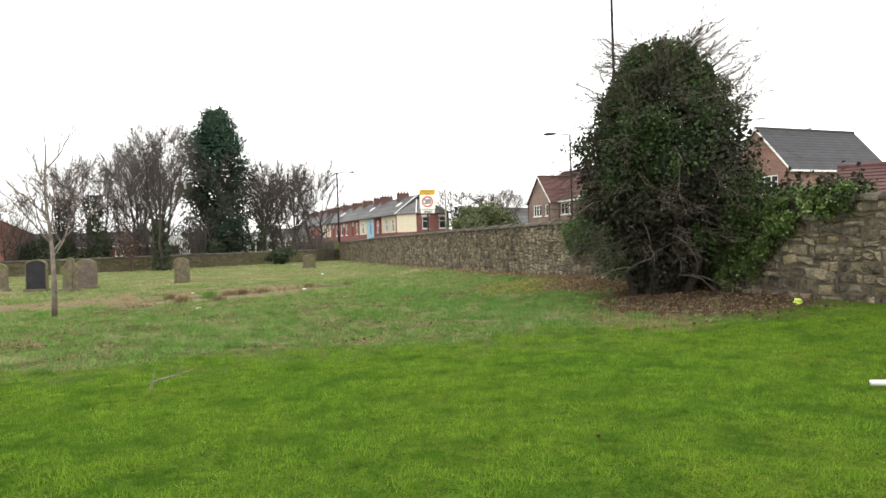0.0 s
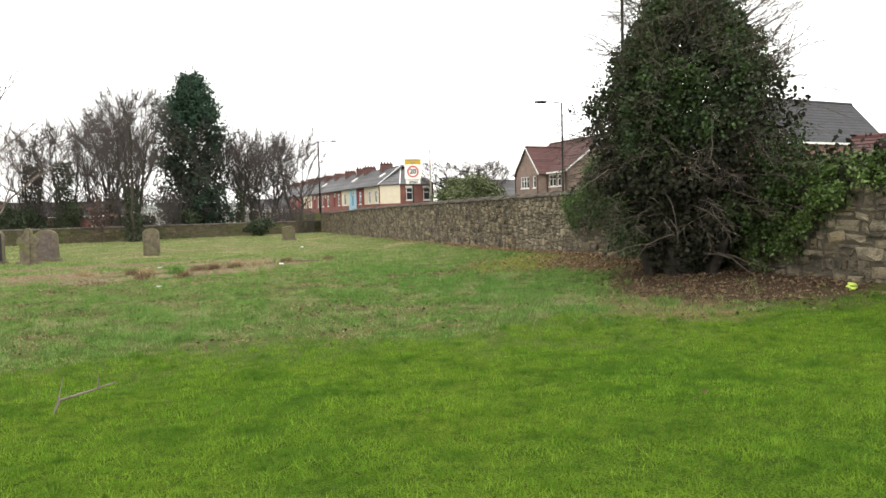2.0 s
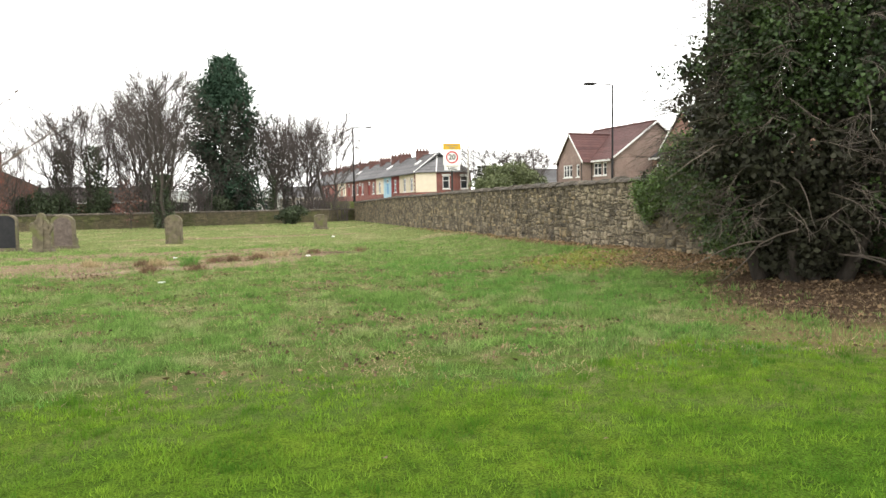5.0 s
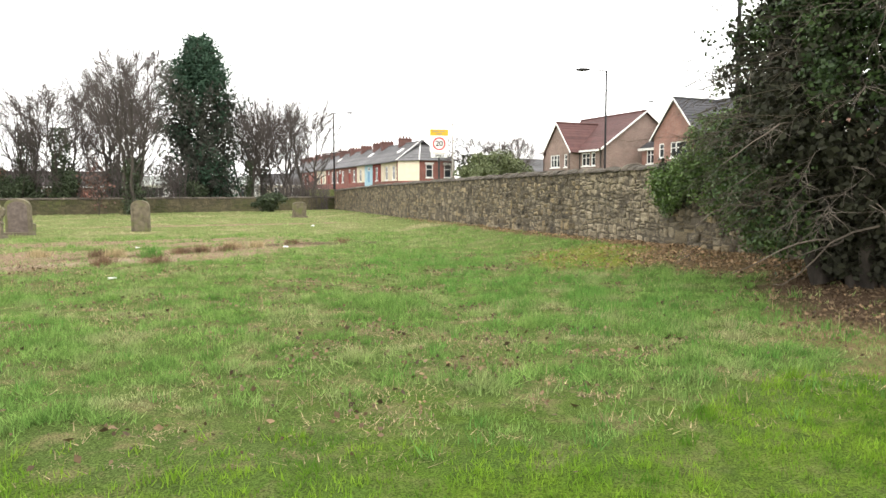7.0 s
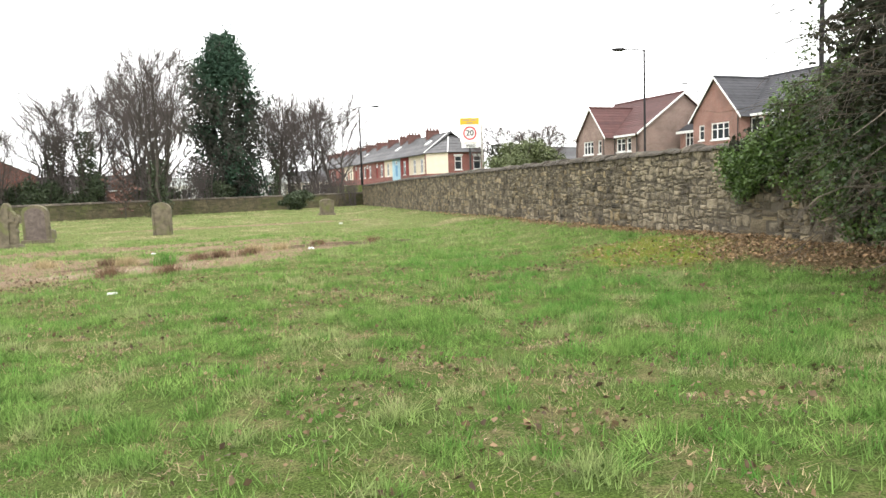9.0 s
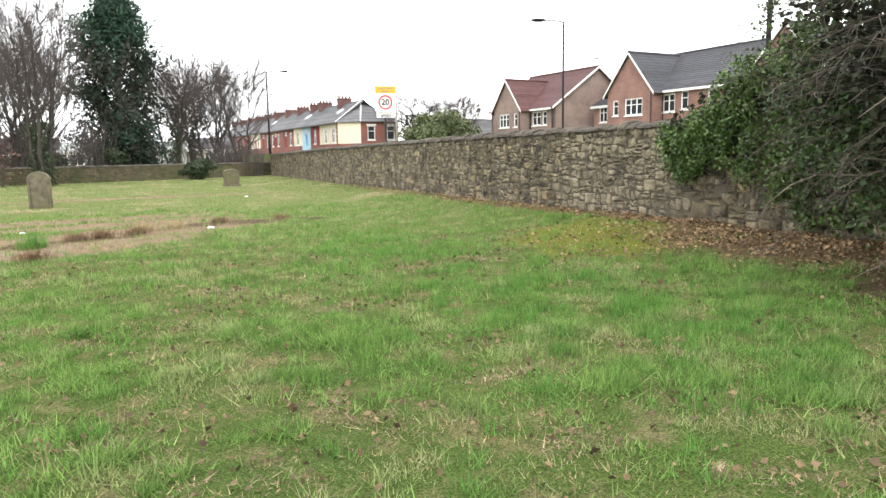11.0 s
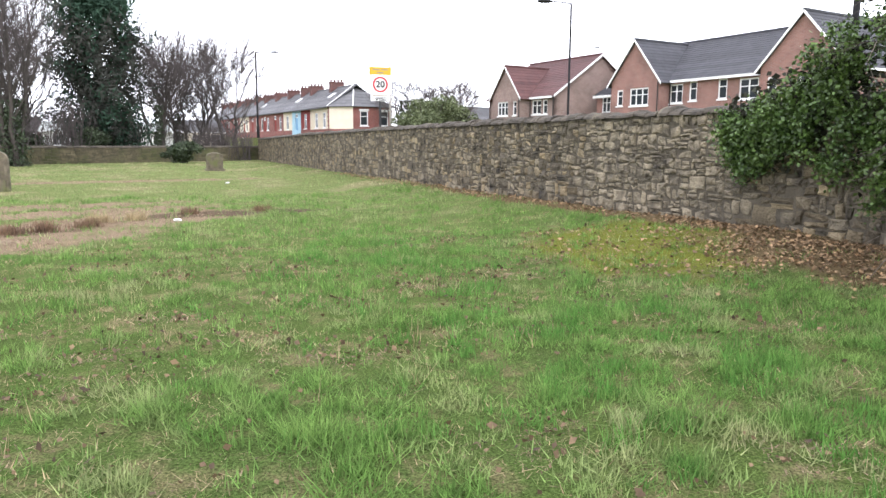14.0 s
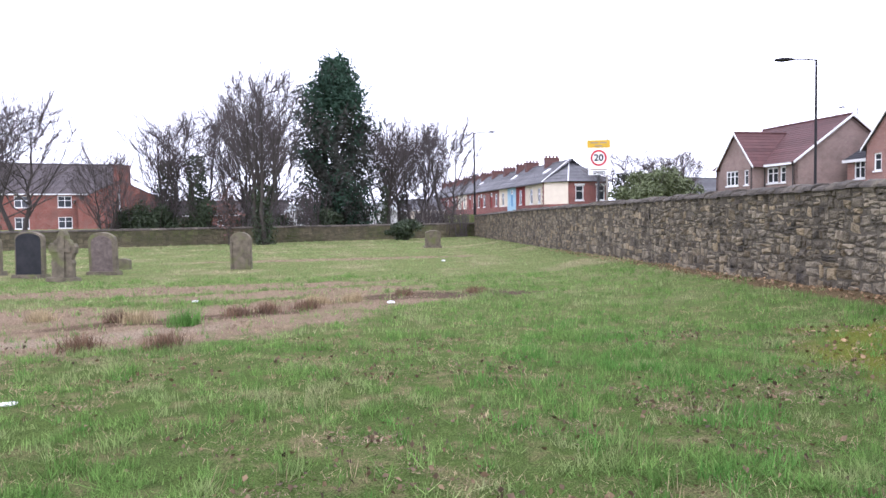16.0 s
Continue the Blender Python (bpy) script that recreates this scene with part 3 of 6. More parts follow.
def estate_house(origin, turn, length, depth, eave, ridge, wings, brick, tile, front_windows, end_windows, label, cross=0.0):
    """Two storeys, front wall at x=0 facing -x, gable end at y=0, and gabled wings (from y, to y, apex, how far out, windows) on the front.
    cross: the half-width of an end wing whose roof runs right through, in place of the end gable."""
    h = new("house")
    h.matrix_basis = pose(*origin, 0, 0, turn)
    o = 0.3
    dz = o * (ridge - eave) / (depth / 2)

    def front(u, w, d): return Vector((d, u, w))
    def end(u, w, d): return Vector((u, d, w))
    b = Build(); panel(b, front, length, eave, front_windows); b.make("wall", brick, h)
    b = Build(); panel(b, end, depth, eave, end_windows, gable=None if cross else (depth / 2, ridge - 0.05)); b.make("wall", brick, h)
    b = Build(); panel(b, lambda u, w, d: Vector((u, length - d, w)), depth, eave, gable=(depth / 2, ridge - 0.05)); b.make("wall", brick, h)
    b = Build(); panel(b, lambda u, w, d: Vector((depth - d, u, w)), length, eave); b.make("wall", brick, h)
    for place, holes in ((front, front_windows), (end, end_windows)):
        for hole in holes:
            window_in(h, place, hole, 1 if hole[1] - hole[0] > 0.9 else 0, True)
    r, t = Build(), Build()

    def board(a, c, w=0.17, th=0.05):
        a, c = Vector(a), Vector(c)
        side = Vector((0, 0, -w))
        d = (c - a).normalized().cross(Vector((0, 0, 1))).normalized() * th
        t.hexa([a + side, c + side, c + side + d, a + side + d, a, c, c + d, a + d])
    y_near = cross if cross else -0.2
    for x in (-o, depth + o):
        slope(r, (x, y_near, eave - dz), (x, length + 0.2, eave - dz), (depth / 2, y_near, ridge), (depth / 2, length + 0.2, ridge), 0.32, 0.02)
    ridge_tiles(r, (depth / 2, y_near, ridge + 0.08), (depth / 2, length + 0.2, ridge + 0.08))
    if not cross:
        board((-o, -0.24, eave - dz + 0.1), (depth / 2, -0.24, ridge + 0.1))
        board((depth / 2, -0.24, ridge + 0.1), (depth + o, -0.24, eave - dz + 0.1))
    pipes = [(-0.06, 0.12)]
    edge = 0.0
    for ya, yb, apex, out, holes in sorted(wings):
        def wingf(u, w, d): return Vector((-out + d, ya + u, w))
        b = Build(); panel(b, wingf, yb - ya, eave, holes, gable=((yb - ya) / 2, apex - 0.05))
        b.box(-out + 0.25, 0, ya, ya + 0.25, 0, eave); b.box(-out + 0.25, 0, yb - 0.25, yb, 0, eave)
        b.make("wall", brick, h)
        for hole in holes:
            window_in(h, wingf, hole, 2 if hole[1] - hole[0] > 1.4 else 0, True)
        ym = (ya + yb) / 2
        xr = (apex - eave) / (ridge - eave) * depth / 2
        dw = o * (apex - eave) / (ym - ya)
        full = cross and ya == 0
        xe, xr = (depth + 0.25, depth + 0.25) if full else (-0.1, xr)
        for ye in (ya - o, yb + o):
            slope(r, (-out - 0.2, ye, eave - dw), (xe, ye, eave - dw), (-out - 0.2, ym, apex), (xr + (0 if full else 0.2), ym, apex), 0.32, 0.02)
        ridge_tiles(r, (-out - 0.2, ym, apex + 0.08), (xr, ym, apex + 0.08))
        if full:
            t.box(-out - 0.2, xe, ya - o - 0.03, ya - o + 0.02, eave - dw - 0.12, eave - dw + 0.06)
            b = Build(); panel(b, lambda u, w, d: Vector((depth - d, ya + u, w)), yb - ya, eave, gable=((yb - ya) / 2, apex - 0.05)); b.make("wall", brick, h)
        board((-out - 0.24, ya - o, eave - dw + 0.1), (-out - 0.24, ym, apex + 0.1))
        board((-out - 0.24, ym, apex + 0.1), (-out - 0.24, yb + o, eave - dw + 0.1))
        if ya - o > edge:
            t.box(-o - 0.03, -o + 0.02, edge, ya - o, eave - dz - 0.12, eave - dz + 0.06)
        edge = yb + o
        pipes += [(-0.06, ya - 0.12), (-out - 0.06, ya + 0.1)]
    r.make("roof", tile, h)
    t.make("fascia", M_WHITE, h)
    for q in pipes:
        g = Build()
        g.tube([(q[0], q[1], 0), (q[0], q[1], eave - 0.2)], [0.04, 0.04], 6)
        g.make("drainpipe", M_PLASTIC_BLACK, h)
    return tagged(h, label, "house", group="estate houses")


def W(u, w, wide, tall=1.15):
    return (u, u + wide, w, w + tall)


estate_house((31.6, 60.7, 0.4), 8.5, 9.2, 9.2, 4.9, 8.1, [(3.2, 7.2, 7.3, 1.0, [W(0.5, 3.3, 0.5), W(1.7, 3.3, 1.5)])], M_BRICK_BUFF, M_TILE_RED,
             [W(0.9, 3.35, 0.6), W(1.7, 3.35, 1.2)], [W(6.9, 3.3, 0.8)], "brown brick two-storey house with a red-brown tiled roof")
estate_house((38.09, 39.81, 0.5), 8.5, 18.9, 9.2, 5.45, 8.45,
             [(0.0, 5.2, 8.35, 1.0, [W(0.9, 3.65, 1.8, 1.25), W(4.1, 3.75, 0.6)]), (13.1, 17.8, 8.25, 1.0, [W(3.5, 3.7, 0.6), W(1.0, 3.65, 1.8, 1.25)])], M_BRICK_ORANGE, M_TILE_GREY,
             [W(6.0, 3.75, 1.4, 1.3), W(8.3, 3.85, 0.7, 1.3), W(10.7, 3.85, 0.65, 1.3), W(11.9, 3.75, 1.15, 1.3)], [W(5.3, 3.6, 0.7)],
             "orange brick two-storey house with dark grey roof tiles and white trim", cross=2.6)


def side_bay(h, y0, y1, x0, x1, eave, ridge, brick, tile):
    """A lower bay with its own pitched roof and an upper window, against the side of a house."""
    def face(u, w, d): return Vector((x0 + d, y0 + u, w))
    hole = W(0.45, eave - 1.35, 0.95, 1.25)
    b = Build(); panel(b, face, y1 - y0, eave, [hole]); b.box(x0 + 0.25, x1, y1 - 0.25, y1, 0, eave); b.make("bay_wall", brick, h)
    window_in(h, face, hole, 1, True)
    r = Build(); slope(r, (x0 - 0.25, y0, eave - 0.1), (x0 - 0.25, y1 + 0.2, eave - 0.1), (x1, y0, ridge), (x1, y1 + 0.2, ridge)); r.make("bay_roof", tile, h)
    f = Build(); f.box(x0 - 0.29, x0 - 0.23, y0, y1 + 0.2, eave - 0.2, eave); f.make("fascia", M_WHITE, h)


side_bay(bpy.data.objects["house.001"], 18.9, 20.9, 0.4, 3.0, 4.7, 6.2, M_BRICK_ORANGE, M_TILE_GREY)


def plain_house(origin, turn, length, depth, eave, ridge, brick, tile, windows, label, category="house"):
    """Ridge along y, front wall at x=0."""
    h = new("house")
    h.matrix_basis = pose(*origin, 0, 0, turn)

    def front(u, w, d): return Vector((d, u, w))
    b = Build(); panel(b, front, length, eave, windows); b.make("wall", brick, h)
    b = Build(); panel(b, lambda u, w, d: Vector((u, d, w)), depth, eave, gable=(depth / 2, ridge - 0.05)); b.make("wall", brick, h)
    b = Build(); panel(b, lambda u, w, d: Vector((u, length - d, w)), depth, eave, gable=(depth / 2, ridge - 0.05)); b.make("wall", brick, h)
    b = Build(); panel(b, lambda u, w, d: Vector((depth - d, u, w)), length, eave); b.make("wall", brick, h)
    for hole in windows:
        window_in(h, front, hole, 1 if hole[1] - hole[0] > 0.9 else 0, True)
    r = Build()
    o = 0.35
    dz = o * (ridge - eave) / (depth / 2)
    for x in (-o, depth + o):
        slope(r, (x, -0.25, eave - dz), (x, length + 0.25, eave - dz), (depth / 2, -0.25, ridge), (depth / 2, length + 0.25, ridge))
    ridge_tiles(r, (depth / 2, -0.25, ridge + 0.08), (depth / 2, length + 0.25, ridge + 0.08))
    r.make("roof", tile, h)
    t = Build()
    t.box(-o - 0.03, -o + 0.02, -0.2, length + 0.2, eave - dz - 0.15, eave - dz + 0.05)
    t.make("fascia", M_WHITE, h)
    return tagged(h, label, category)


# the low roof beyond the ivy tree
plain_house((27.0, 15.8, 0.2), 46, 6.6, 6.0, 2.1, 3.7, M_BRICK_ORANGE, M_TILE_RED, [], "low brick building with a red-brown tiled roof", "outbuilding")


# terrace of single-storey cottages
T_TURN = 7.5
def terrace_cottage(s0, s1, front_mat, door_mat, windows, doors, eave=2.95, ridge=5.1, depth=6.0, rooflight=False, chimney=True, label="", plinth=M_TERR_BRICK):
    h = new("house")
    h.matrix_basis = pose(18.3 - 0.13 * s0, 81.5 + 0.99 * s0, 2.0, 0, 0, T_TURN)
    L = s1 - s0

    def front(u, w, d): return Vector((d, u, w))
    holes = [W(u, 0.85, 0.95, 1.55) for u in windows] + [W(u, 0.05, 0.95, 2.5) for u in doors]
    b = Build(); panel(b, front, L, eave, holes); b.make("wall", front_mat, h)
    b = Build(); panel(b, lambda u, w, d: Vector((depth - d, u, w)), L, eave); b.make("wall", M_TERR_BRICK, h)
    b = Build(); b.box(-0.03, 0, 0, L, 0, 0.72); b.make("plinth", plinth, h)
    for u in windows:
        window_in(h, front, W(u, 0.85, 0.95, 1.55), 0, True)
    for u in doors:
        d = Build(); d.box(0.06, 0.12, u + 0.02, u + 0.93, 0.05, 2.05)
        for k in (0.3, 1.15):
            for q in (0.14, 0.53):
                d.box(0.045, 0.06, u + q, u + q + 0.3, k, k + 0.7)
        d.make("door", door_mat, h)
        window_in(h, front, (u + 0.02, u + 0.93, 2.09, 2.55), 0, False, sill=False)
    r = Build()
    slope(r, (-0.25, 0, eave - 0.1), (-0.25, L, eave - 0.1), (depth / 2, 0, ridge), (depth / 2, L, ridge), 0.3)
    slope(r, (depth + 0.25, 0, eave - 0.1), (depth + 0.25, L, eave - 0.1), (depth / 2, 0, ridge), (depth / 2, L, ridge), 0.3)
    ridge_tiles(r, (depth / 2, 0, ridge + 0.06), (depth / 2, L, ridge + 0.06))
    r.make("roof", M_SLATE, h)
    g = Build(); g.tube([(-0.3, 0, eave - 0.14), (-0.3, L, eave - 0.14)], [0.06, 0.06], 6); g.make("gutter", M_PLASTIC_BLACK, h)
    if rooflight:
        k = Build(); k.hexa([(1.2, L * 0.5, eave + 0.98), (1.2, L * 0.5 + 0.7, eave + 0.98), (1.9, L * 0.5 + 0.7, eave + 1.42), (1.9, L * 0.5, eave + 1.42),
                             (1.14, L * 0.5, eave + 1.1), (1.14, L * 0.5 + 0.7, eave + 1.1), (1.84, L * 0.5 + 0.7, eave + 1.54), (1.84, L * 0.5, eave + 1.54)])
        k.make("rooflight", M_WHITE, h)
    if chimney:
        c = Build()
        c.box(depth / 2 - 0.75, depth / 2 + 0.75, L - 0.35, L + 0.3, ridge - 0.8, ridge + 0.6)
        c.box(depth / 2 - 0.81, depth / 2 + 0.81, L - 0.41, L + 0.36, ridge + 0.6, ridge + 0.7)
        for q in (-0.6, -0.2, 0.2, 0.6):
            c.tube([(depth / 2 + q, L, ridge + 0.68), (depth / 2 + q, L, ridge + 0.98)], [0.12, 0.1], 8)
        c.make("chimney", M_CHIMNEY, h)
    return tagged(h, label, "house", group="terrace of cottages")


def end_cottage():
    h = terrace_cottage(0.0, 5.8, M_CREAM, M_BLUE_DOOR, [1.0, 3.4], [], rooflight=True, label="cream-rendered end cottage with red brick base and hipped slate roof")
    # splayed corner and gable end, in the cottage's own axes (front at x=0, end at y=0 going to -y)
    P0, P1, P2 = Vector((0, 0, 0)), Vector((1.8, -1.8, 0)), Vector((6.0, -1.8, 0))
    d1 = (P1 - P0).normalized(); n1 = Vector((0.7071, 0.7071, 0))

    def splay(u, w, d): return P0 + d1 * u + n1 * d + Vector((0, 0, w))
    def end(u, w, d): return P1 + Vector((u, d, w))
    b = Build(); panel(b, splay, 2.55, 2.95); b.make("wall", M_CREAM, h)
    b = Build(); panel(b, lambda u, w, d: splay(u, w, d - 0.03), 2.55, 0.72, thick=0.03); b.make("plinth", M_TERR_BRICK, h)
    for k in range(10):                                     # quoins at the front corner
        q = Build(); q.box(-0.035, 0.0, 0.0, 0.42 if k % 2 else 0.26, 0.73 + k * 0.22, 0.73 + k * 0.22 + 0.2); q.make("quoin", M_TERR_BRICK, h)
    holes = [W(0.75, 1.05, 0.85, 1.45), W(2.9, 1.05, 0.9, 1.45)]
    b = Build(); panel(b, end, 4.2, 2.95, holes); b.make("wall", M_TERR_BRICK, h)
    b = Build(); panel(b, lambda u, w, d: Vector((6.0 - d, -1.8 + u, w)), 1.8, 2.95); b.make("wall", M_TERR_BRICK, h)
    for q in holes:
        window_in(h, end, q, 0, True)
        lt = Build(); lt.box(1.8 + q[0] - 0.1, 1.8 + q[1] + 0.1, -1.84, -1.7, q[3], q[3] + 0.18); lt.make("lintel", M_WHITE, h)
    A = Vector((3.0, 0.9, 5.1))
    r = Build()
    def tri(p, q):
        p, q = Vector(p), Vector(q)
        for i in range(7):
            a, c = i / 7, (i + 1.1) / 7
            n = (q - p).cross(A - p).normalized()
            if n.z < 0: n = -n
            r.hexa([p.lerp(A, a), q.lerp(A, a), q.lerp(A, min(c, 1)), p.lerp(A, min(c, 1)), p.lerp(A, a) + n * 0.08, q.lerp(A, a) + n * 0.08, q.lerp(A, min(c, 1)) + n * 0.05, p.lerp(A, min(c, 1)) + n * 0.05])
    e = 2.85
    tri((-0.25, 0.0, e), (1.7, -2.03, e)); tri((1.7, -2.03, e), (6.25, -2.03, e)); tri((6.25, -2.03, e), (6.25, 0.0, e))
    r.hexa([(-0.25, -0.02, e), (-0.25, 0.05, e), (3, 0.95, 5.1), (3, 0.85, 5.1), (-0.25, -0.02, e + 0.09), (-0.25, 0.05, e + 0.09), (3, 0.95, 5.19), (3, 0.85, 5.19)])
    r.make("roof", M_SLATE, h)
    t = Build()
    for p in ((-0.25, 0.0, e + 0.08), (1.7, -2.03, e + 0.08)):
        t.tube([p, A + Vector((0, 0, 0.1))], [0.06, 0.06], 6)
    t.make("hip_flashing", M_WHITE, h)
    return h


end_cottage()
rows = [(5.8, 9.0, M_REDPAINT, [1.2], [], False), (9.0, 12.2, M_BLUE, [], [1.1], False), (12.2, 15.6, M_CREAM, [1.4], [], True), (15.6, 21, M_TERR_BRICK, [0.9], [3.0], False),
        (21, 26.5, M_TERR_BRICK, [1.0, 3.8], [2.4], False), (26.5, 32, M_TERR_BRICK, [1.0], [3.2], True), (32, 37.5, M_CREAM, [1.0, 3.8], [2.4], False),
        (37.5, 43, M_TERR_BRICK, [1.0], [3.2], False), (43, 48.5, M_TERR_BRICK, [1.0, 3.6], [2.3], False), (48.5, 54, M_TERR_BRICK, [1.0], [3.2], False), (54, 60, M_TERR_BRICK, [1.0, 3.6], [2.3], False)]
names = {M_REDPAINT: "dark red painted", M_BLUE: "light blue rendered", M_CREAM: "cream rendered", M_TERR_BRICK: "red brick"}
for k, (a, b_, mt, wi, do, rl) in enumerate(rows):
    terrace_cottage(a, b_, mt, M_BLUE_DOOR if mt is M_BLUE else M_REDPAINT, wi, do, rooflight=rl, chimney=k > 0,
                    label=names[mt] + " single-storey terraced cottage with a slate roof", plinth=mt if mt is M_BLUE else M_TERR_BRICK)


M_OLD_TILE = surface("brown_grey_roof_tile", (0.10, 0.086, 0.084), (0.07, 0.06, 0.06), 1.5, 0.85, 0.3, 25, island=0.15)
# brick block, low pale building and roofs beyond the far wall
plain_house((-38.6, 126, 0.6), 108, 44, 12, 5.6, 10.2, M_BRICK, M_OLD_TILE,
            [W(u, w, 1.9, 1.7) for u in (1.9, 6.8, 12.5, 19, 26, 34) for w in (0.15, 3.3)], "long red brick two-storey block with a grey slate roof", "building")
wing = plain_house((-37.9, 125.2, 0.6), 18, 6.0, 12.4, 4.3, 7.4, M_BRICK, M_SLATE, [], "red brick gabled wing with a white drainpipe", "building")
wing.matrix_basis = pose(-44.0, 122.8, 0.6, 0, 0, 18)
stack = Build()
stack.box(5.2, 7.6, 1.2, 2.2, 6.0, 9.6)
stack.box(5.1, 7.7, 1.1, 2.3, 9.6, 9.8)
stack.make("chimney", M_BRICK, wing)
pipe = Build()
pipe.tube([(6.0, -0.1, 0), (6.0, -0.1, 6.6)], [0.12, 0.12], 6)
pipe.make("drainpipe", M_WHITE, wing)
M_PALE_ROOF = surface("pale_metal_roof", (0.60, 0.63, 0.60), (0.50, 0.53, 0.50), 0.6, 0.6, 0.1)
plain_house((4.5, 121, -0.2), 90, 17, 9, 3.0, 4.1, M_WHITE, M_PALE_ROOF, [W(u, 1.0, 1.6, 1.5) for u in (1.2, 4.4, 7.6, 10.8, 14)], "low pale building with a light roof and white windows", "building")
plain_house((-13.6, 126, -0.2), 92, 20, 8, 2.8, 4.9, M_BRICK, M_OLD_TILE, [W(u, 1.0, 1.3, 1.3) for u in (1.5, 5, 9, 13, 17)], "low red brick house row with brown-grey roof", "house")
plain_house((12.5, 128, 0.0), 80, 9, 7, 3.0, 4.6, M_CREAM, M_SLATE, [W(u, 1.0, 1.2, 1.4) for u in (1.2, 4.2, 6.6)], "small white cottage with a slate roof", "house")
plain_house((54, 101, 1.3), 98, 14, 7, 2.6, 4.9, M_TERR_BRICK, M_SLATE, [], "distant brick house row with a slate roof", "house")


# ---- gravestones ----
def arch(w, h, rise, n=10, shoulder=0.0):
    """The outline of a headstone: straight sides and an arched top."""
    pts = [(-w / 2, 0), (w / 2, 0), (w / 2, h - rise)]
    ww = w / 2 - shoulder
    if shoulder:
        pts.append((ww, h - rise))
    pts += [(ww * math.cos(math.pi * k / n), h - rise + 0.02 + (rise - 0.02) * math.sin(math.pi * k / n)) for k in range(0 if shoulder else 1, n + (1 if shoulder else 0))]
    if shoulder:
        pts.append((-ww, h - rise))
    return pts + [(-w / 2, h - rise)]


def headstone(x, y, w, h, rise, thick, turn, lean, label, stone=M_GRAVE, face=None, shoulder=0.0, plinth=True, inset=0.09):
    g = new("gravestone")
    g.matrix_basis = pose(x, y, gz1(x, y) - 0.06, lean, 0, turn)
    b = Build()
    b.prism(arch(w, h, rise, 12, shoulder), (1, 0, 0), (0, 0, 1), (0, thick, 0), (0, -thick / 2, 0))
    slab = b.make("slab", stone, g)
    if face:
        f = Build()
        f.prism(arch(w - 2 * inset, h - inset - 0.1, max(rise - inset * 0.5, 0.05), 12, 0), (1, 0, 0), (0, 0, 1), (0, 0.05, 0), (0, -thick / 2 - 0.012, 0.1))
        f.make("face", face, g)
    if plinth:
        p = Build()
        p.prism([(-w / 2 - 0.1, 0), (w / 2 + 0.1, 0), (w / 2 + 0.06, 0.2), (-w / 2 - 0.06, 0.2)], (1, 0, 0), (0, 0, 1), (0, thick + 0.2, 0), (0, -thick / 2 - 0.1, 0))
        p.make("plinth", stone, g)
    return tagged(g, label, "gravestone", group="gravestones")


def grave_cross(x, y, turn):
    g = new("gravestone")
    g.matrix_basis = pose(x, y, gz1(x, y) - 0.05, 0, 1.5, turn)
    b = Build()
    half = [(0.40, 0), (0.40, 0.16), (0.34, 0.18), (0.33, 0.50), (0.36, 0.62), (0.31, 0.72), (0.36, 0.88), (0.42, 0.92), (0.44, 1.12), (0.38, 1.22), (0.29, 1.20), (0.25, 1.30), (0.16, 1.36), (0.14, 1.50), (0.06, 1.62)]
    b.prism(half + [(-u, w) for u, w in reversed(half)], (1, 0, 0), (0, 0, 1), (0, 0.2, 0), (0, -0.1, 0))
    b.make("slab", M_GRAVE, g)
    c = Build()
    c.box(-0.10, 0.10, -0.15, -0.05, 0.18, 1.45)
    c.box(-0.30, 0.30, -0.145, -0.05, 0.95, 1.10)
    c.make("raised_cross", M_GRAVE, g)
    p = Build()
    p.prism([(-0.5, 0), (0.5, 0), (0.44, 0.17), (-0.44, 0.17)], (1, 0, 0), (0, 0, 1), (0, 0.42, 0), (0, -0.21, 0))
    p.make("plinth", M_GRAVE, g)
    return tagged(g, "weathered mossy gravestone carved as a knobbed cross", "gravestone", group="gravestones")


headstone(-2.5, 39.6, 0.78, 1.42, 0.30, 0.2, -6, 1, "lichened round-topped gravestone with side columns", face=M_GRAVE, plinth=False, inset=0.1)
for sx in (-0.33, 0.33):
    c = Build(); c.tube([(sx, -0.11, 0.05), (sx, -0.12, 1.05)], [0.055, 0.05], 8)
    c.make("column", M_GRAVE, bpy.data.objects["gravestone"])
headstone(-8.85, 37.2, 1.0, 1.62, 0.26, 0.2, -10, -1, "dark polished granite gravestone with pale stone edge", face=M_GRAVE_BLACK, inset=0.06)
grave_cross(-7.0, 35.4, -8)
headstone(-6.85, 38.1, 0.98, 1.55, 0.34, 0.2, -8, 2, "arched gravestone with a flaking pinkish face", face=M_GRAVE_FACE, inset=0.12)
headstone(-10.9, 38.6, 0.9, 1.45, 0.3, 0.2, -12, 0, "dark round-topped old gravestone")
headstone(5.6, 55.5, 0.95, 1.15, 0.22, 0.22, 10, 6, "small leaning weathered gravestone in long grass")
headstone(-7.3, 41.0, 0.6, 0.5, 0.12, 0.3, 0, 0, "low broken gravestone stump in the grass", plinth=False)


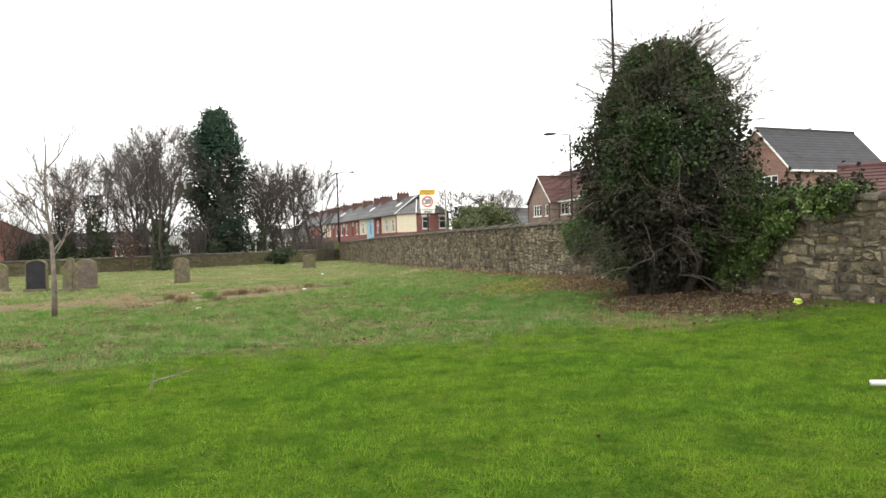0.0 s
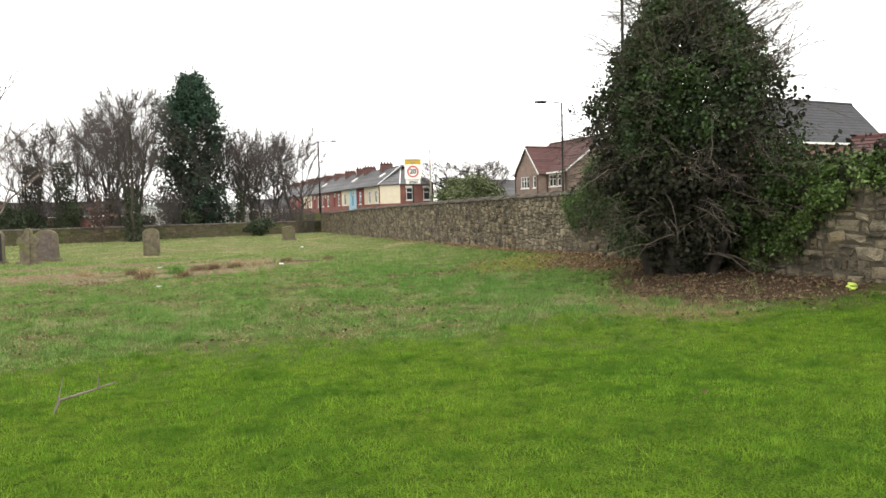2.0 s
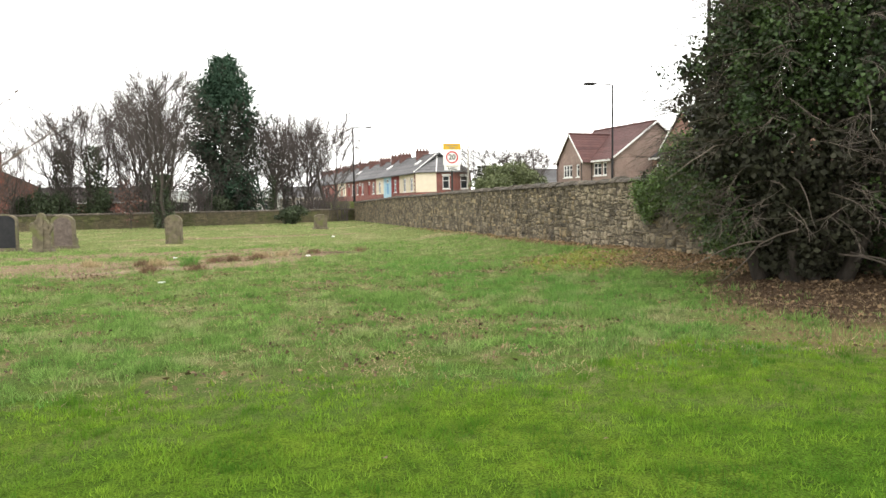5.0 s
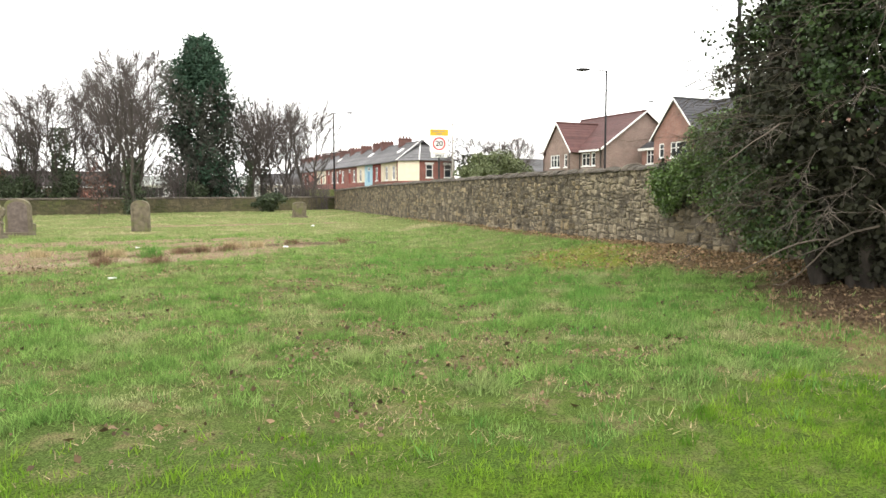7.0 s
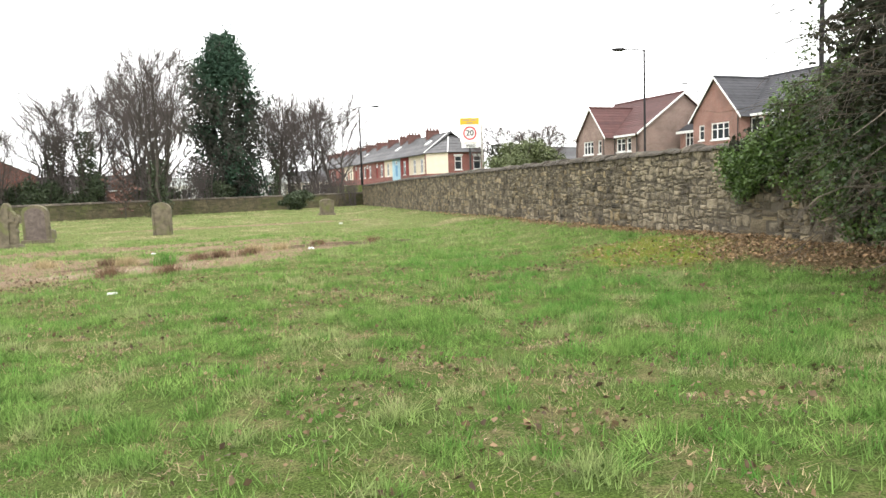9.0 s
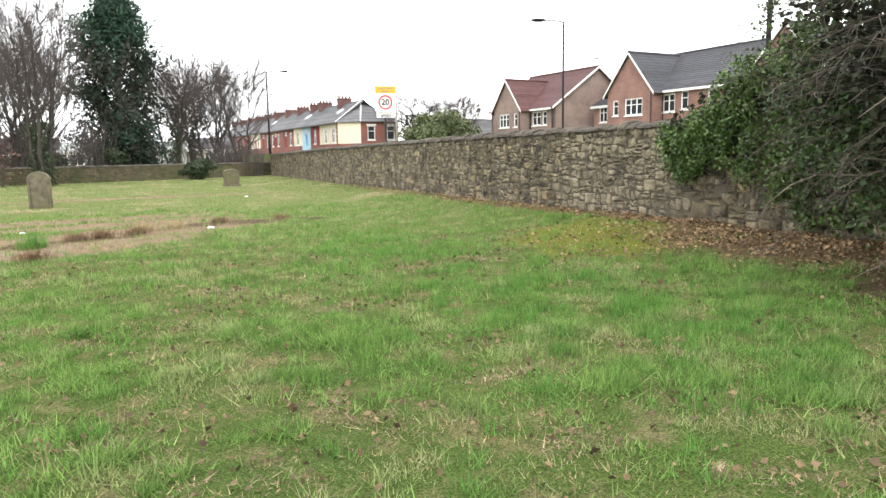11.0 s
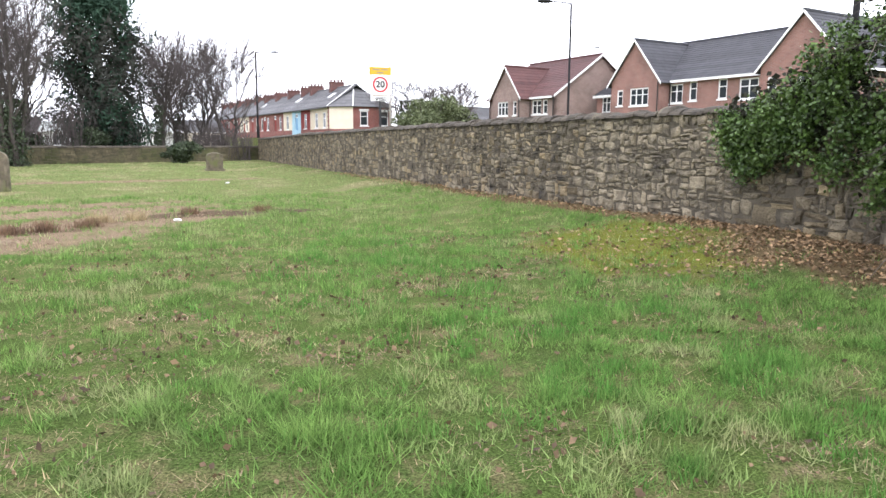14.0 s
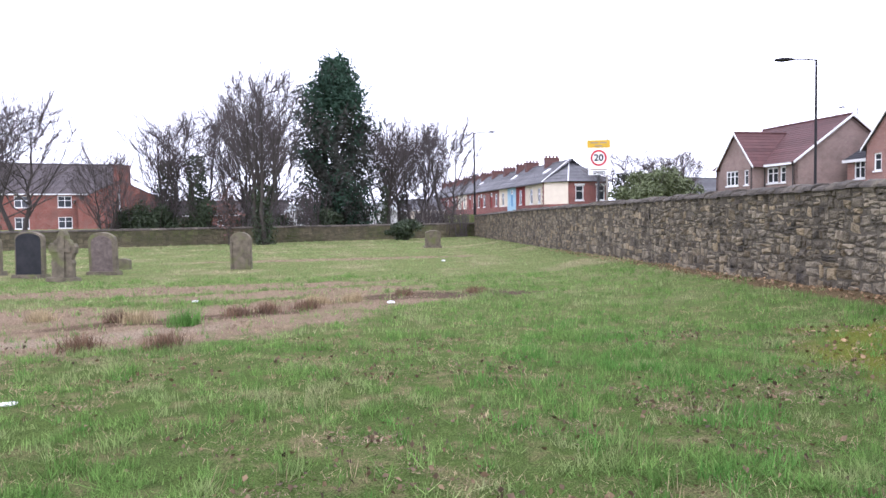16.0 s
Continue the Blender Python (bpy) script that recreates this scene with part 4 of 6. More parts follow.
# ---- street furniture ----
def street_lamp(x, y, top, arm, label, k=1.0):
    z0 = gz1(x, y) - 0.1
    s = new("street_lamp")
    s.matrix_basis = pose(x, y, z0)
    h = top - z0
    b = Build()
    b.tube([(0, 0, 0), (0, 0, 1.3), (0, 0, 1.35), (0, 0, h)], [0.10 * k, 0.10 * k, 0.07 * k, 0.055 * k], 8)
    b.make("post", M_DARKMETAL, s)
    a = Build()
    n = Vector((arm[0], arm[1], 0))
    a.tube([(0, 0, h - 0.03), tuple(n * 0.5 + Vector((0, 0, h + 0.05))), tuple(n + Vector((0, 0, h + 0.07)))], [0.036 * max(k, 1), 0.032 * max(k, 1), 0.03 * max(k, 1)], 6)
    a.make("arm", M_DARKMETAL, s)
    u = n.normalized()
    v = Vector((-u.y, u.x, 0))
    d = Build()
    rings = []
    for k, (t, w, hh) in enumerate(((-0.12, 0.06, 0.04), (0.1, 0.18, 0.09), (0.45, 0.2, 0.10), (0.72, 0.1, 0.05))):
        c = n + u * t + Vector((0, 0, h + 0.07))
        i = len(d.v)
        d.v += [tuple(c + v * w * math.cos(q) + Vector((0, 0, hh * math.sin(q)))) for q in [2 * math.pi * j / 10 for j in range(10)]]
        rings.append(i)
    for r0, r1 in zip(rings, rings[1:]):
        for j in range(10):
            d.f.append((r0 + j, r0 + (j + 1) % 10, r1 + (j + 1) % 10, r1 + j))
    d.f += [tuple(range(rings[0], rings[0] + 10)), tuple(range(rings[-1], rings[-1] + 10))]
    d.make("lantern", M_DARKMETAL, s, smooth=True)
    return tagged(s, label, "street lamp", group="street lamps")


street_lamp(23.5, 45.5, 8.85, (-1.1, 0.3), "tall slim dark street lamp with one arm beyond the wall")
street_lamp(11.95, 86.0, 10.3, (1.5, -0.2), "tall dark street lamp beside the terrace", 1.5)
street_lamp(12.15, 19.3, 10.6, (1.4, 0.2), "tall dark street lamp post behind the ivy tree", 0.72)
street_lamp(58.0, 92.0, 13.8, (-1.4, 0.2), "distant street lamp behind the house roofs")

M_POLE = surface("pale_weathered_pole", (0.42, 0.39, 0.35), (0.30, 0.28, 0.25), 3.0, 0.8, 0.2, 30, stretch=(1, 1, 0.2))


def telegraph_pole(x, y, top):
    z0 = gz1(x, y) - 0.2
    s = new("telegraph_pole")
    s.matrix_basis = pose(x, y, z0)
    h = top - z0
    b = Build(); b.tube([(0, 0, 0), (0, 0, h * 0.6), (0, 0, h)], [0.11, 0.09, 0.075], 9); b.make("post", M_POLE, s, smooth=True)
    c = Build(); c.tube([(0, 0, h), (0, 0, h + 0.06), (0, 0, h + 0.1)], [0.09, 0.09, 0.02], 9); c.make("cap", M_POLE, s)
    return tagged(s, "pale slim weathered pole standing beside the terrace end", "pole")


telegraph_pole(21.85, 72.6, 8.1)

M_YELLOW = surface("yellow_sign_sheet", (0.58, 0.36, 0.025), (0.52, 0.32, 0.025), 3, 0.5, 0)
M_SIGNRED = surface("red_sign_ring", (0.50, 0.03, 0.04), (0.44, 0.03, 0.035), 3, 0.5, 0)
M_FADED = surface("faded_sign_ink", (0.30, 0.24, 0.16), (0.26, 0.21, 0.15), 3, 0.6, 0)
M_INK = surface("black_sign_ink", (0.02, 0.02, 0.02), (0.03, 0.03, 0.03), 3, 0.6, 0)


def letters(parent, words, size, x, z, y, material):
    t = bpy.data.curves.new("lettering", "FONT")
    t.body, t.size, t.align_x, t.align_y, t.extrude, t.offset = words, size, "CENTER", "CENTER", 0.001, size * 0.03
    t.materials.append(material)
    o = new("lettering", t)
    o.parent = parent
    o.matrix_basis = pose(x, y, z, 90, 0, 0)
    return o


def road_sign():
    x, y = 12.4, 44.0
    z0 = gz1(x, y) - 0.1
    s = new("road_sign")
    s.matrix_basis = pose(x, y, z0, 0, 0, -6)
    top = 4.92 - z0
    b = Build(); b.tube([(0, 0.08, 0), (0, 0.08, top - 0.1)], [0.057, 0.057], 10); b.make("post", M_PLASTIC_BLACK, s)
    b = Build(); b.prism([(-0.52, top - 1.24), (0.52, top - 1.24), (0.52, top - 0.36), (-0.52, top - 0.36)], (1, 0, 0), (0, 0, 1), (0, 0.02, 0), (0, 0, 0)); b.make("white_panel", M_WHITE, s)
    b = Build(); b.prism([(-0.52, top - 0.355), (0.52, top - 0.355), (0.52, top), (-0.52, top)], (1, 0, 0), (0, 0, 1), (0, 0.02, 0), (0, 0, 0)); b.make("yellow_panel", M_YELLOW, s)
    b = Build(); b.prism([(-0.46, top - 1.56), (0.46, top - 1.56), (0.46, top - 1.245), (-0.46, top - 1.245)], (1, 0, 0), (0, 0, 1), (0, 0.02, 0), (0, 0, 0)); b.make("lower_plate", M_WHITE, s)
    r = Build()
    n, c = 28, top - 0.80
    for k in range(n):
        a, e = 2 * math.pi * k / n, 2 * math.pi * (k + 1) / n
        r.hexa([(math.cos(q) * m, d, c + math.sin(q) * m) for d in (-0.002, -0.008) for q, m in ((a, 0.28), (a, 0.36), (e, 0.36), (e, 0.28))])
    r.make("red_ring", M_SIGNRED, s)
    letters(s, "20", 0.42, 0, c, -0.006, M_INK)
    letters(s, "SPEED", 0.20, 0.02, top - 1.47, -0.006, M_INK)
    for (u0, u1, w, hh) in ((-0.36, -0.02, top - 0.12, 0.03), (0.06, 0.36, top - 0.12, 0.03), (-0.16, 0.16, top - 0.26, 0.03), (-0.38, 0.38, top - 1.315, 0.022)):
        bars = Build()
        bars.box(u0, u1, -0.006, -0.002, w - hh, w + hh)
        bars.make("text_bar", M_FADED, s)
    return tagged(s, "20 speed sign with yellow top panel on a black post", "road sign")


road_sign()


# ---- litter ----
def litter(name, x, y, w, l, h, material, label, turn, seed):
    rng = random.Random(seed)
    bm = bmesh.new()
    bmesh.ops.create_icosphere(bm, subdivisions=2, radius=0.5)
    for v in bm.verts:
        k = 1 + rng.uniform(-0.28, 0.28)
        v.co = Vector((v.co.x * w * k, v.co.y * l * k, v.co.z * h * k))
    m = bpy.data.meshes.new(name)
    bm.to_mesh(m)
    bm.free()
    m.materials.append(material)
    o = new(name, m)
    o.matrix_basis = pose(x, y, gz1(x, y) + h * 0.42, 0, 0, turn)
    return tagged(o, label, "litter")


M_LIME = surface("yellow_plastic_wrapper", (0.55, 0.66, 0.10), (0.36, 0.48, 0.12), 20, 0.4, 0)
litter("crisp_packet", 10.35, 9.95, 0.22, 0.16, 0.12, M_LIME, "crumpled bright yellow-green plastic wrapper on bare soil", 20, 1)
litter("paper_scrap", 3.0, 27.5, 0.17, 0.12, 0.06, M_WHITE, "crumpled white paper scrap on dry grass", 10, 2)
litter("paper_scrap", -1.2, 28.5, 0.14, 0.1, 0.05, M_WHITE, "small white paper scrap on dry grass", 50, 3)
litter("paper_scrap", 5.2, 42.0, 0.3, 0.16, 0.08, M_WHITE, "white paper scrap in the grass", 70, 4)
litter("paper_scrap", -0.45, 19.6, 0.15, 0.08, 0.04, M_WHITE, "small white wrapper in the grass", 30, 5)

tube = Build()
tz = gz1(6.6, 4.8)
tube.tube([(6.5, 4.86, tz + 0.05), (6.8, 4.72, tz + 0.05), (7.25, 4.5, tz + 0.06)], [0.028, 0.028, 0.028], 10)
tagged(tube.make("plastic_pipe", M_WHITE, smooth=True), "short white plastic pipe lying on the lawn", "pipe")

stick = Build()
sz = gz1(-0.1, 7.8)
stick.tube([(-0.22, 7.72, sz), (-0.18, 7.75, sz + 0.1), (0.02, 7.85, sz + 0.13), (0.22, 7.95, sz + 0.17)], [0.012, 0.012, 0.009, 0.005], 6)
stick.tube([(0.08, 7.88, sz + 0.135), (0.09, 7.89, sz + 0.24)], [0.008, 0.004], 5)
stick.tube([(-0.2, 7.74, sz + 0.06), (-0.15, 7.78, sz + 0.28)], [0.007, 0.003], 5)
tagged(stick.make("fallen_branch", M_BIRCH), "thin pale fallen branch lying in the lawn", "branch")


# ---- trees ----
def grow(parts, rng, p, d, length, radius, level, last, spread, lift, least):
    """One branch and all that grows from it. parts: a Build for the heavy limbs and one for the rest."""
    n = (4, 4, 3, 3, 2, 1)[min(level, 5)]
    pts, dirs = [p.copy()], [d.copy()]
    q, e = p.copy(), d.copy()
    for _ in range(n):
        e = (e + Vector((rng.gauss(0, 0.15), rng.gauss(0, 0.15), rng.gauss(0, 0.08) + lift))).normalized()
        q = q + e * (length / n)
        pts.append(q.copy())
        dirs.append(e.copy())
    end = max(radius * 0.6, least)
    b = parts[0] if level < 2 else parts[1]
    b.tube(pts, [max(least, radius + (end - radius) * k / n) for k in range(n + 1)], 7 if level == 0 else (5 if level == 1 else 3), cap=False)
    if level == last:
        return
    kids = (rng.randint(6, 8), rng.randint(4, 5), rng.randint(3, 5), 4, 3)[level]
    for k in range(kids):
        t = rng.uniform(0.45 if level == 0 else 0.3, 1.0) if k else 1.0
        i = min(n - 1, int(t * n))
        at = pts[i].lerp(pts[i + 1], t * n - i)
        side = Vector((rng.gauss(0, 1), rng.gauss(0, 1), rng.gauss(0, 0.5))).normalized()
        turned = (dirs[i] + side * spread * rng.uniform(0.6, 1.3) * (0.75 if k == 0 else 1)).normalized()
        grow(parts, rng, at, turned, length * rng.uniform(0.5, 0.74), max(least, radius * rng.uniform(0.34, 0.52)), level + 1, last, spread, lift, least)


def ivy_on(rng, name, count, size, parent, material, z0, z1, r0, r1, wobble=0.25):
    """Ivy leaves round an upright trunk at the thing's own origin."""
    z = z0 + (z1 - z0) * rng.uniform(0, 1, count) ** 1.15
    a = rng.uniform(0, 2 * np.pi, count)
    r = (r0 + (r1 - r0) * (z - z0) / (z1 - z0)) * (1 + wobble * np.sin(3 * a + z * 1.7) + 0.3 * rng.normal(size=count))
    c = np.stack([r * np.cos(a), r * np.sin(a), z], 1)
    return cloud(name, leaf_quads(rng, c, np.full(count, size)), 4, material, parent)


def bare_tree(seed, height, stems=1, trunk=0.2, reach=3.2, base=0.25, limbs=20, lean=0.0):
    """A winter tree: leaders, limbs that arch up to a domed crown, and three orders of finer wood."""
    rng = random.Random(seed)
    t = new("bare_tree")
    heavy, fine = Build(), Build()

    def dome(z):
        f = (z / height - base) / (1 - base)
        return reach * (0.65 + f) if f < 0.35 else reach * math.sqrt(max(0.02, 1 - ((f - 0.35) / 0.66) ** 2))

    def spike(p, q, r):
        d = (q - p).normalized()
        u = d.orthogonal().normalized()
        v = d.cross(u)
        i = len(fine.v)
        fine.v += [tuple(p + u * r), tuple(p - u * r * 0.5 + v * r * 0.87), tuple(p - u * r * 0.5 - v * r * 0.87), tuple(q)]
        fine.f += [(i, i + 1, i + 3), (i + 1, i + 2, i + 3), (i + 2, i, i + 3)]

    def bow(p, c, q, n):
        return [p * (1 - k / n) ** 2 + c * (2 * k / n * (1 - k / n)) + q * (k / n) ** 2 for k in range(n + 1)]

    def along(pts, f):
        f *= len(pts) - 1
        i = min(int(f), len(pts) - 2)
        return pts[i].lerp(pts[i + 1], f - i), (pts[i + 1] - pts[i]).normalized()

    def veer(d, amount, up):
        return (d + Vector((rng.gauss(0, 1), rng.gauss(0, 1), rng.gauss(0, 0.6) + up)).normalized() * amount).normalized()

    for s in range(stems):
        a = 2 * math.pi * s / stems + rng.random()
        foot = Vector((0.25 * math.cos(a), 0.25 * math.sin(a), 0)) * (stems > 1)
        out = reach * (rng.uniform(0.25, 0.5) if stems > 1 else 0.06)
        top = Vector((out * math.cos(a) + lean, out * math.sin(a), height * rng.uniform(0.86, 0.95)))
        lead = bow(foot, Vector((top.x * 0.75, top.y * 0.75, height * 0.42)), top, 9)
        lead = [q + Vector((rng.gauss(0, 0.07), rng.gauss(0, 0.07), 0)) * (0 < k < 9) for k, q in enumerate(lead)]
        heavy.tube(lead, [max(0.018, trunk * (1 - 0.95 * (k / 9) ** 0.75)) for k in range(10)], 7, cap=False)
        for k in range(max(9, limbs // stems)):
            f = base * 0.8 + (0.93 - base * 0.8) * (k + rng.random()) / max(9, limbs // stems)
            p, d = along(lead, f)
            az = a + k * 2.4 + rng.gauss(0, 0.4)
            zt = p.z + (height - p.z) * rng.uniform(0.3, 0.8)
            rt = dome(zt) * rng.uniform(0.6, 1.0)
            q = Vector((rt * math.cos(az) + lean * 0.6, rt * math.sin(az), zt))
            limb = bow(p, p.lerp(q, 0.5) + Vector((0, 0, -0.06 * (q - p).length)) + Vector((math.cos(az), math.sin(az), 0)) * 0.25, q, 5)
            limb = [w + Vector((rng.gauss(0, 0.08), rng.gauss(0, 0.08), rng.gauss(0, 0.06))) * (0 < j < 5) for j, w in enumerate(limb)]
            r1 = max(0.025, trunk * 0.36 * (1.05 - f))
            heavy.tube(limb, [r1 * (1 - 0.15 * j) for j in range(6)], 5, cap=False)
            for _ in range(5):
                g = rng.uniform(0.2, 1.0)
                p, d = along(limb, g)
                ln = reach * 0.48 * (1.2 - 0.5 * g) * rng.uniform(0.6, 1.15)
                e = veer(d, 0.6, 0.45)
                br = bow(p, p + e * ln * 0.5, p + e * ln + Vector((0, 0, 0.16 * ln)), 3)
                fine.tube(br, [0.026, 0.021, 0.016, 0.011], 3, cap=False)
                for _ in range(5):
                    p, d = along(br, rng.uniform(0.15, 1.0))
                    e = veer(d, 0.65, 0.4)
                    q = p + e * reach * 0.24 * rng.uniform(0.6, 1.25)
                    spike(p, q, 0.014)
                    for _ in range(2):
                        w = p.lerp(q, rng.uniform(0.2, 0.95))
                        spike(w, w + veer(e, 0.6, 0.4) * reach * 0.16 * rng.uniform(0.6, 1.3), 0.011)
    heavy.make("trunk", M_BARK, t, smooth=True)
    fine.make("twigs", M_TWIG, t)
    return tagged(t, "leafless deciduous tree with fine grey-brown twigs", "tree", group="bare trees")


def put(ob, x, y, turn=0, scale=1.0, z=None):
    ob.scale = (scale, scale, scale)
    ob.matrix_basis = pose(x, y, (gz1(x, y) if z is None else z) - 0.1, 0, 0, turn) @ Matrix.Diagonal((scale, scale, scale, 1))
    return ob


def again(ob, x, y, turn, sxy=1.0, sz=1.0):
    o = copy_thing(ob, pose(0, 0, 0))
    o.matrix_basis = pose(x, y, gz1(x, y) - 0.1, 0, 0, turn) @ Matrix.Diagonal((sxy, sxy, sz, 1))
    return o


rngn = np.random.default_rng(4)
tree_a = put(bare_tree(11, 13.4, 4, 0.22, 4.1, 0.3, 64), -6.5, 66.8)
ivy_on(rngn, "ivy", 2000, 0.13, tree_a, M_IVY_DARK, 0.0, 4.6, 0.6, 0.5)
tree_b = put(bare_tree(23, 11.0, 3, 0.18, 4.2, 0.28, 48), -13.0, 73.5)
ivy_on(rngn, "ivy", 3600, 0.14, tree_b, M_IVY_DARK, 0.0, 7.4, 0.8, 0.5)
tree_c = put(bare_tree(37, 11.8, 1, 0.26, 3.3, 0.34, 40, 0.9), 2.6, 80.5)
ivy_on(rngn, "ivy", 1200, 0.13, tree_c, M_IVY_DARK, 0.0, 5.0, 0.38, 0.3)
tree_d = put(bare_tree(58, 11.3, 2, 0.2, 4.4, 0.26, 46), 8.9, 83.0)
for src, x, y, turn, sxy, sz in (
        (tree_d, 5.6, 85.5, 140, 0.9, 0.95), (tree_c, 4.4, 88.0, 200, 1.0, 0.9), (tree_d, 7.2, 90.0, 70, 0.95, 1.02), (tree_d, 2.2, 92.0, 300, 1.0, 1.02),
        (tree_b, -16.2, 76.0, 80, 1.0, 0.98), (tree_d, -10.6, 78.0, 20, 0.95, 1.0), (tree_c, -8.0, 81.0, 60, 1.0, 1.04), (tree_a, -9.4, 77.0, 200, 0.9, 0.98),
        (tree_d, -24.2, 67.0, 30, 1.15, 1.0), (tree_d, -19.6, 71.0, 190, 0.65, 0.68), (tree_a, -29.0, 72.0, 110, 1.05, 0.9),
        (tree_d, -35.0, 76.0, 60, 1.2, 1.15), (tree_b, 28.6, 76.0, 40, 0.75, 0.5), (tree_b, 25.0, 78.0, 160, 0.9, 0.52),
        (tree_d, 33.5, 84.0, 40, 0.8, 0.52)):
    again(src, x, y, turn, sxy, sz)

# undergrowth of bare stems in the far corner
def thicket(x, y, w, l, h, count, seed, label):
    rng = random.Random(seed)
    b = Build()
    for _ in range(count):
        px, py = rng.uniform(-w, w), rng.uniform(-l, l)
        z = gz1(x + px, y + py) - 0.05
        hh = h * rng.uniform(0.5, 1.0)
        dx, dy = rng.gauss(0, 0.2) * hh, rng.gauss(0, 0.2) * hh
        pts = [(px, py, z), (px + dx * 0.4 + rng.gauss(0, 0.05), py + dy * 0.4, z + hh * 0.5), (px + dx, py + dy, z + hh)]
        b.tube(pts, [0.022, 0.016, 0.01], 3, cap=False)
        for _ in range(3):
            t = rng.uniform(0.3, 0.9)
            s = Vector(pts[1]).lerp(Vector(pts[2]), t)
            e = s + Vector((rng.gauss(0, 0.25), rng.gauss(0, 0.25), rng.uniform(0.2, 0.6))) * hh * 0.35
            b.tube([s, e], [0.012, 0.008], 3, cap=False)
    o = b.make("thicket", M_TWIG)
    o.location = (x, y, 0)
    return tagged(o, label, "undergrowth", kind="stuff")


thicket(8.0, 79.0, 2.4, 1.0, 3.2, 300, 5, "leafless brown undergrowth in the wall corner")
thicket(4.5, 84.0, 4.5, 1.5, 4.2, 320, 6, "leafless brown scrub behind the far wall")
thicket(-12.0, 75.5, 9.0, 3.0, 5.2, 800, 7, "leafless dark scrub behind the far wall")


def leafy_bush(name, x, y, rx, ry, h, count, size, material, seed, label, lumps=14):
    rng = np.random.default_rng(seed)
    t = new(name)
    t.matrix_basis = pose(x, y, gz1(x, y) - 0.05)
    b = Build()
    for k in range(6):
        a = k * 1.05
        b.tube([(0.1 * math.cos(a), 0.1 * math.sin(a), 0), (rx * 0.3 * math.cos(a), ry * 0.3 * math.sin(a), h * 0.4), (rx * 0.6 * math.cos(a), ry * 0.6 * math.sin(a), h * 0.75)], [0.06, 0.04, 0.015], 5)
    b.make("stem", M_BARK, t)
    pts = []
    for k in range(lumps):
        a, rr = rng.uniform(0, 2 * np.pi), rng.uniform(0, 0.8)
        c = np.array([rx * rr * np.cos(a), ry * rr * np.sin(a), h * rng.uniform(0.2, 0.75) * (1.1 - 0.4 * rr)])
        m = count // lumps
        d = rng.normal(size=(m, 3))
        d /= np.linalg.norm(d, axis=1, keepdims=True)
        pts.append(c + d * np.array([rx, ry, h * 0.5]) * 0.45 * (rng.uniform(0.1, 1.0, (m, 1)) ** 0.5) * rng.uniform(0.6, 1.1))
    pts = np.concatenate(pts)
    pts = pts[pts[:, 2] > 0.02]
    cloud("foliage", leaf_quads(rng, pts, np.full(len(pts), size)), 4, material, t)
    return tagged(t, label, "bush")


leafy_bush("evergreen_bush", 4.4, 72.0, 1.8, 1.3, 2.0, 4200, 0.13, M_IVY_DARK, 3, "dark evergreen shrub at the far wall")
leafy_bush("evergreen_bush", 23.6, 68.0, 3.7, 2.2, 4.7, 12000, 0.14, M_BUSH, 4, "olive green bush rising behind the wall")
leafy_bush("evergreen_bush", 27.2, 70.0, 3.0, 2.0, 3.7, 7000, 0.14, M_BUSH, 8, "olive green bush rising behind the wall")
leafy_bush("evergreen_bush", -16.0, 72.5, 2.2, 1.5, 4.6, 5000, 0.14, M_IVY_DARK, 9, "dark ivy-covered scrub by the far wall")
leafy_bush("evergreen_bush", -12.4, 73.0, 2.0, 1.5, 4.4, 5000, 0.14, M_IVY_DARK, 10, "dark ivy-covered scrub by the far wall")
leafy_bush("evergreen_bush", -19.0, 74.0, 2.4, 1.5, 3.4, 3600, 0.14, M_IVY_DARK, 14, "dark ivy-covered scrub by the far wall")
leafy_bush("evergreen_bush", -6.8, 76.0, 2.2, 1.4, 3.0, 3600, 0.14, M_IVY_DARK, 15, "dark ivy-covered scrub by the far wall")
leafy_bush("evergreen_bush", -2.8, 76.2, 1.8, 1.2, 3.4, 3400, 0.14, M_IVY_DARK, 12, "green ivy scrub below the conifer")

leafy_bush("evergreen_bush", -9.2, 77.0, 2.4, 1.4, 2.6, 3000, 0.15, M_IVY_DARK, 16, "dark ivy-covered scrub by the far wall")

beech = put(bare_tree(71, 4.6, 1, 0.05, 0.9, 0.15, 14), -8.9, 66.0)
tagged(beech, "young bushy tree holding copper-brown dead leaves", "tree")
c = rngn.normal(size=(260, 3)) * np.array([0.5, 0.5, 0.9]) + np.array([0, 0, 2.4])
cloud("leaves", leaf_quads(rngn, c[c[:, 2] > 0.5], np.full(int((c[:, 2] > 0.5).sum()), 0.16)), 4, M_BEECH, beech)


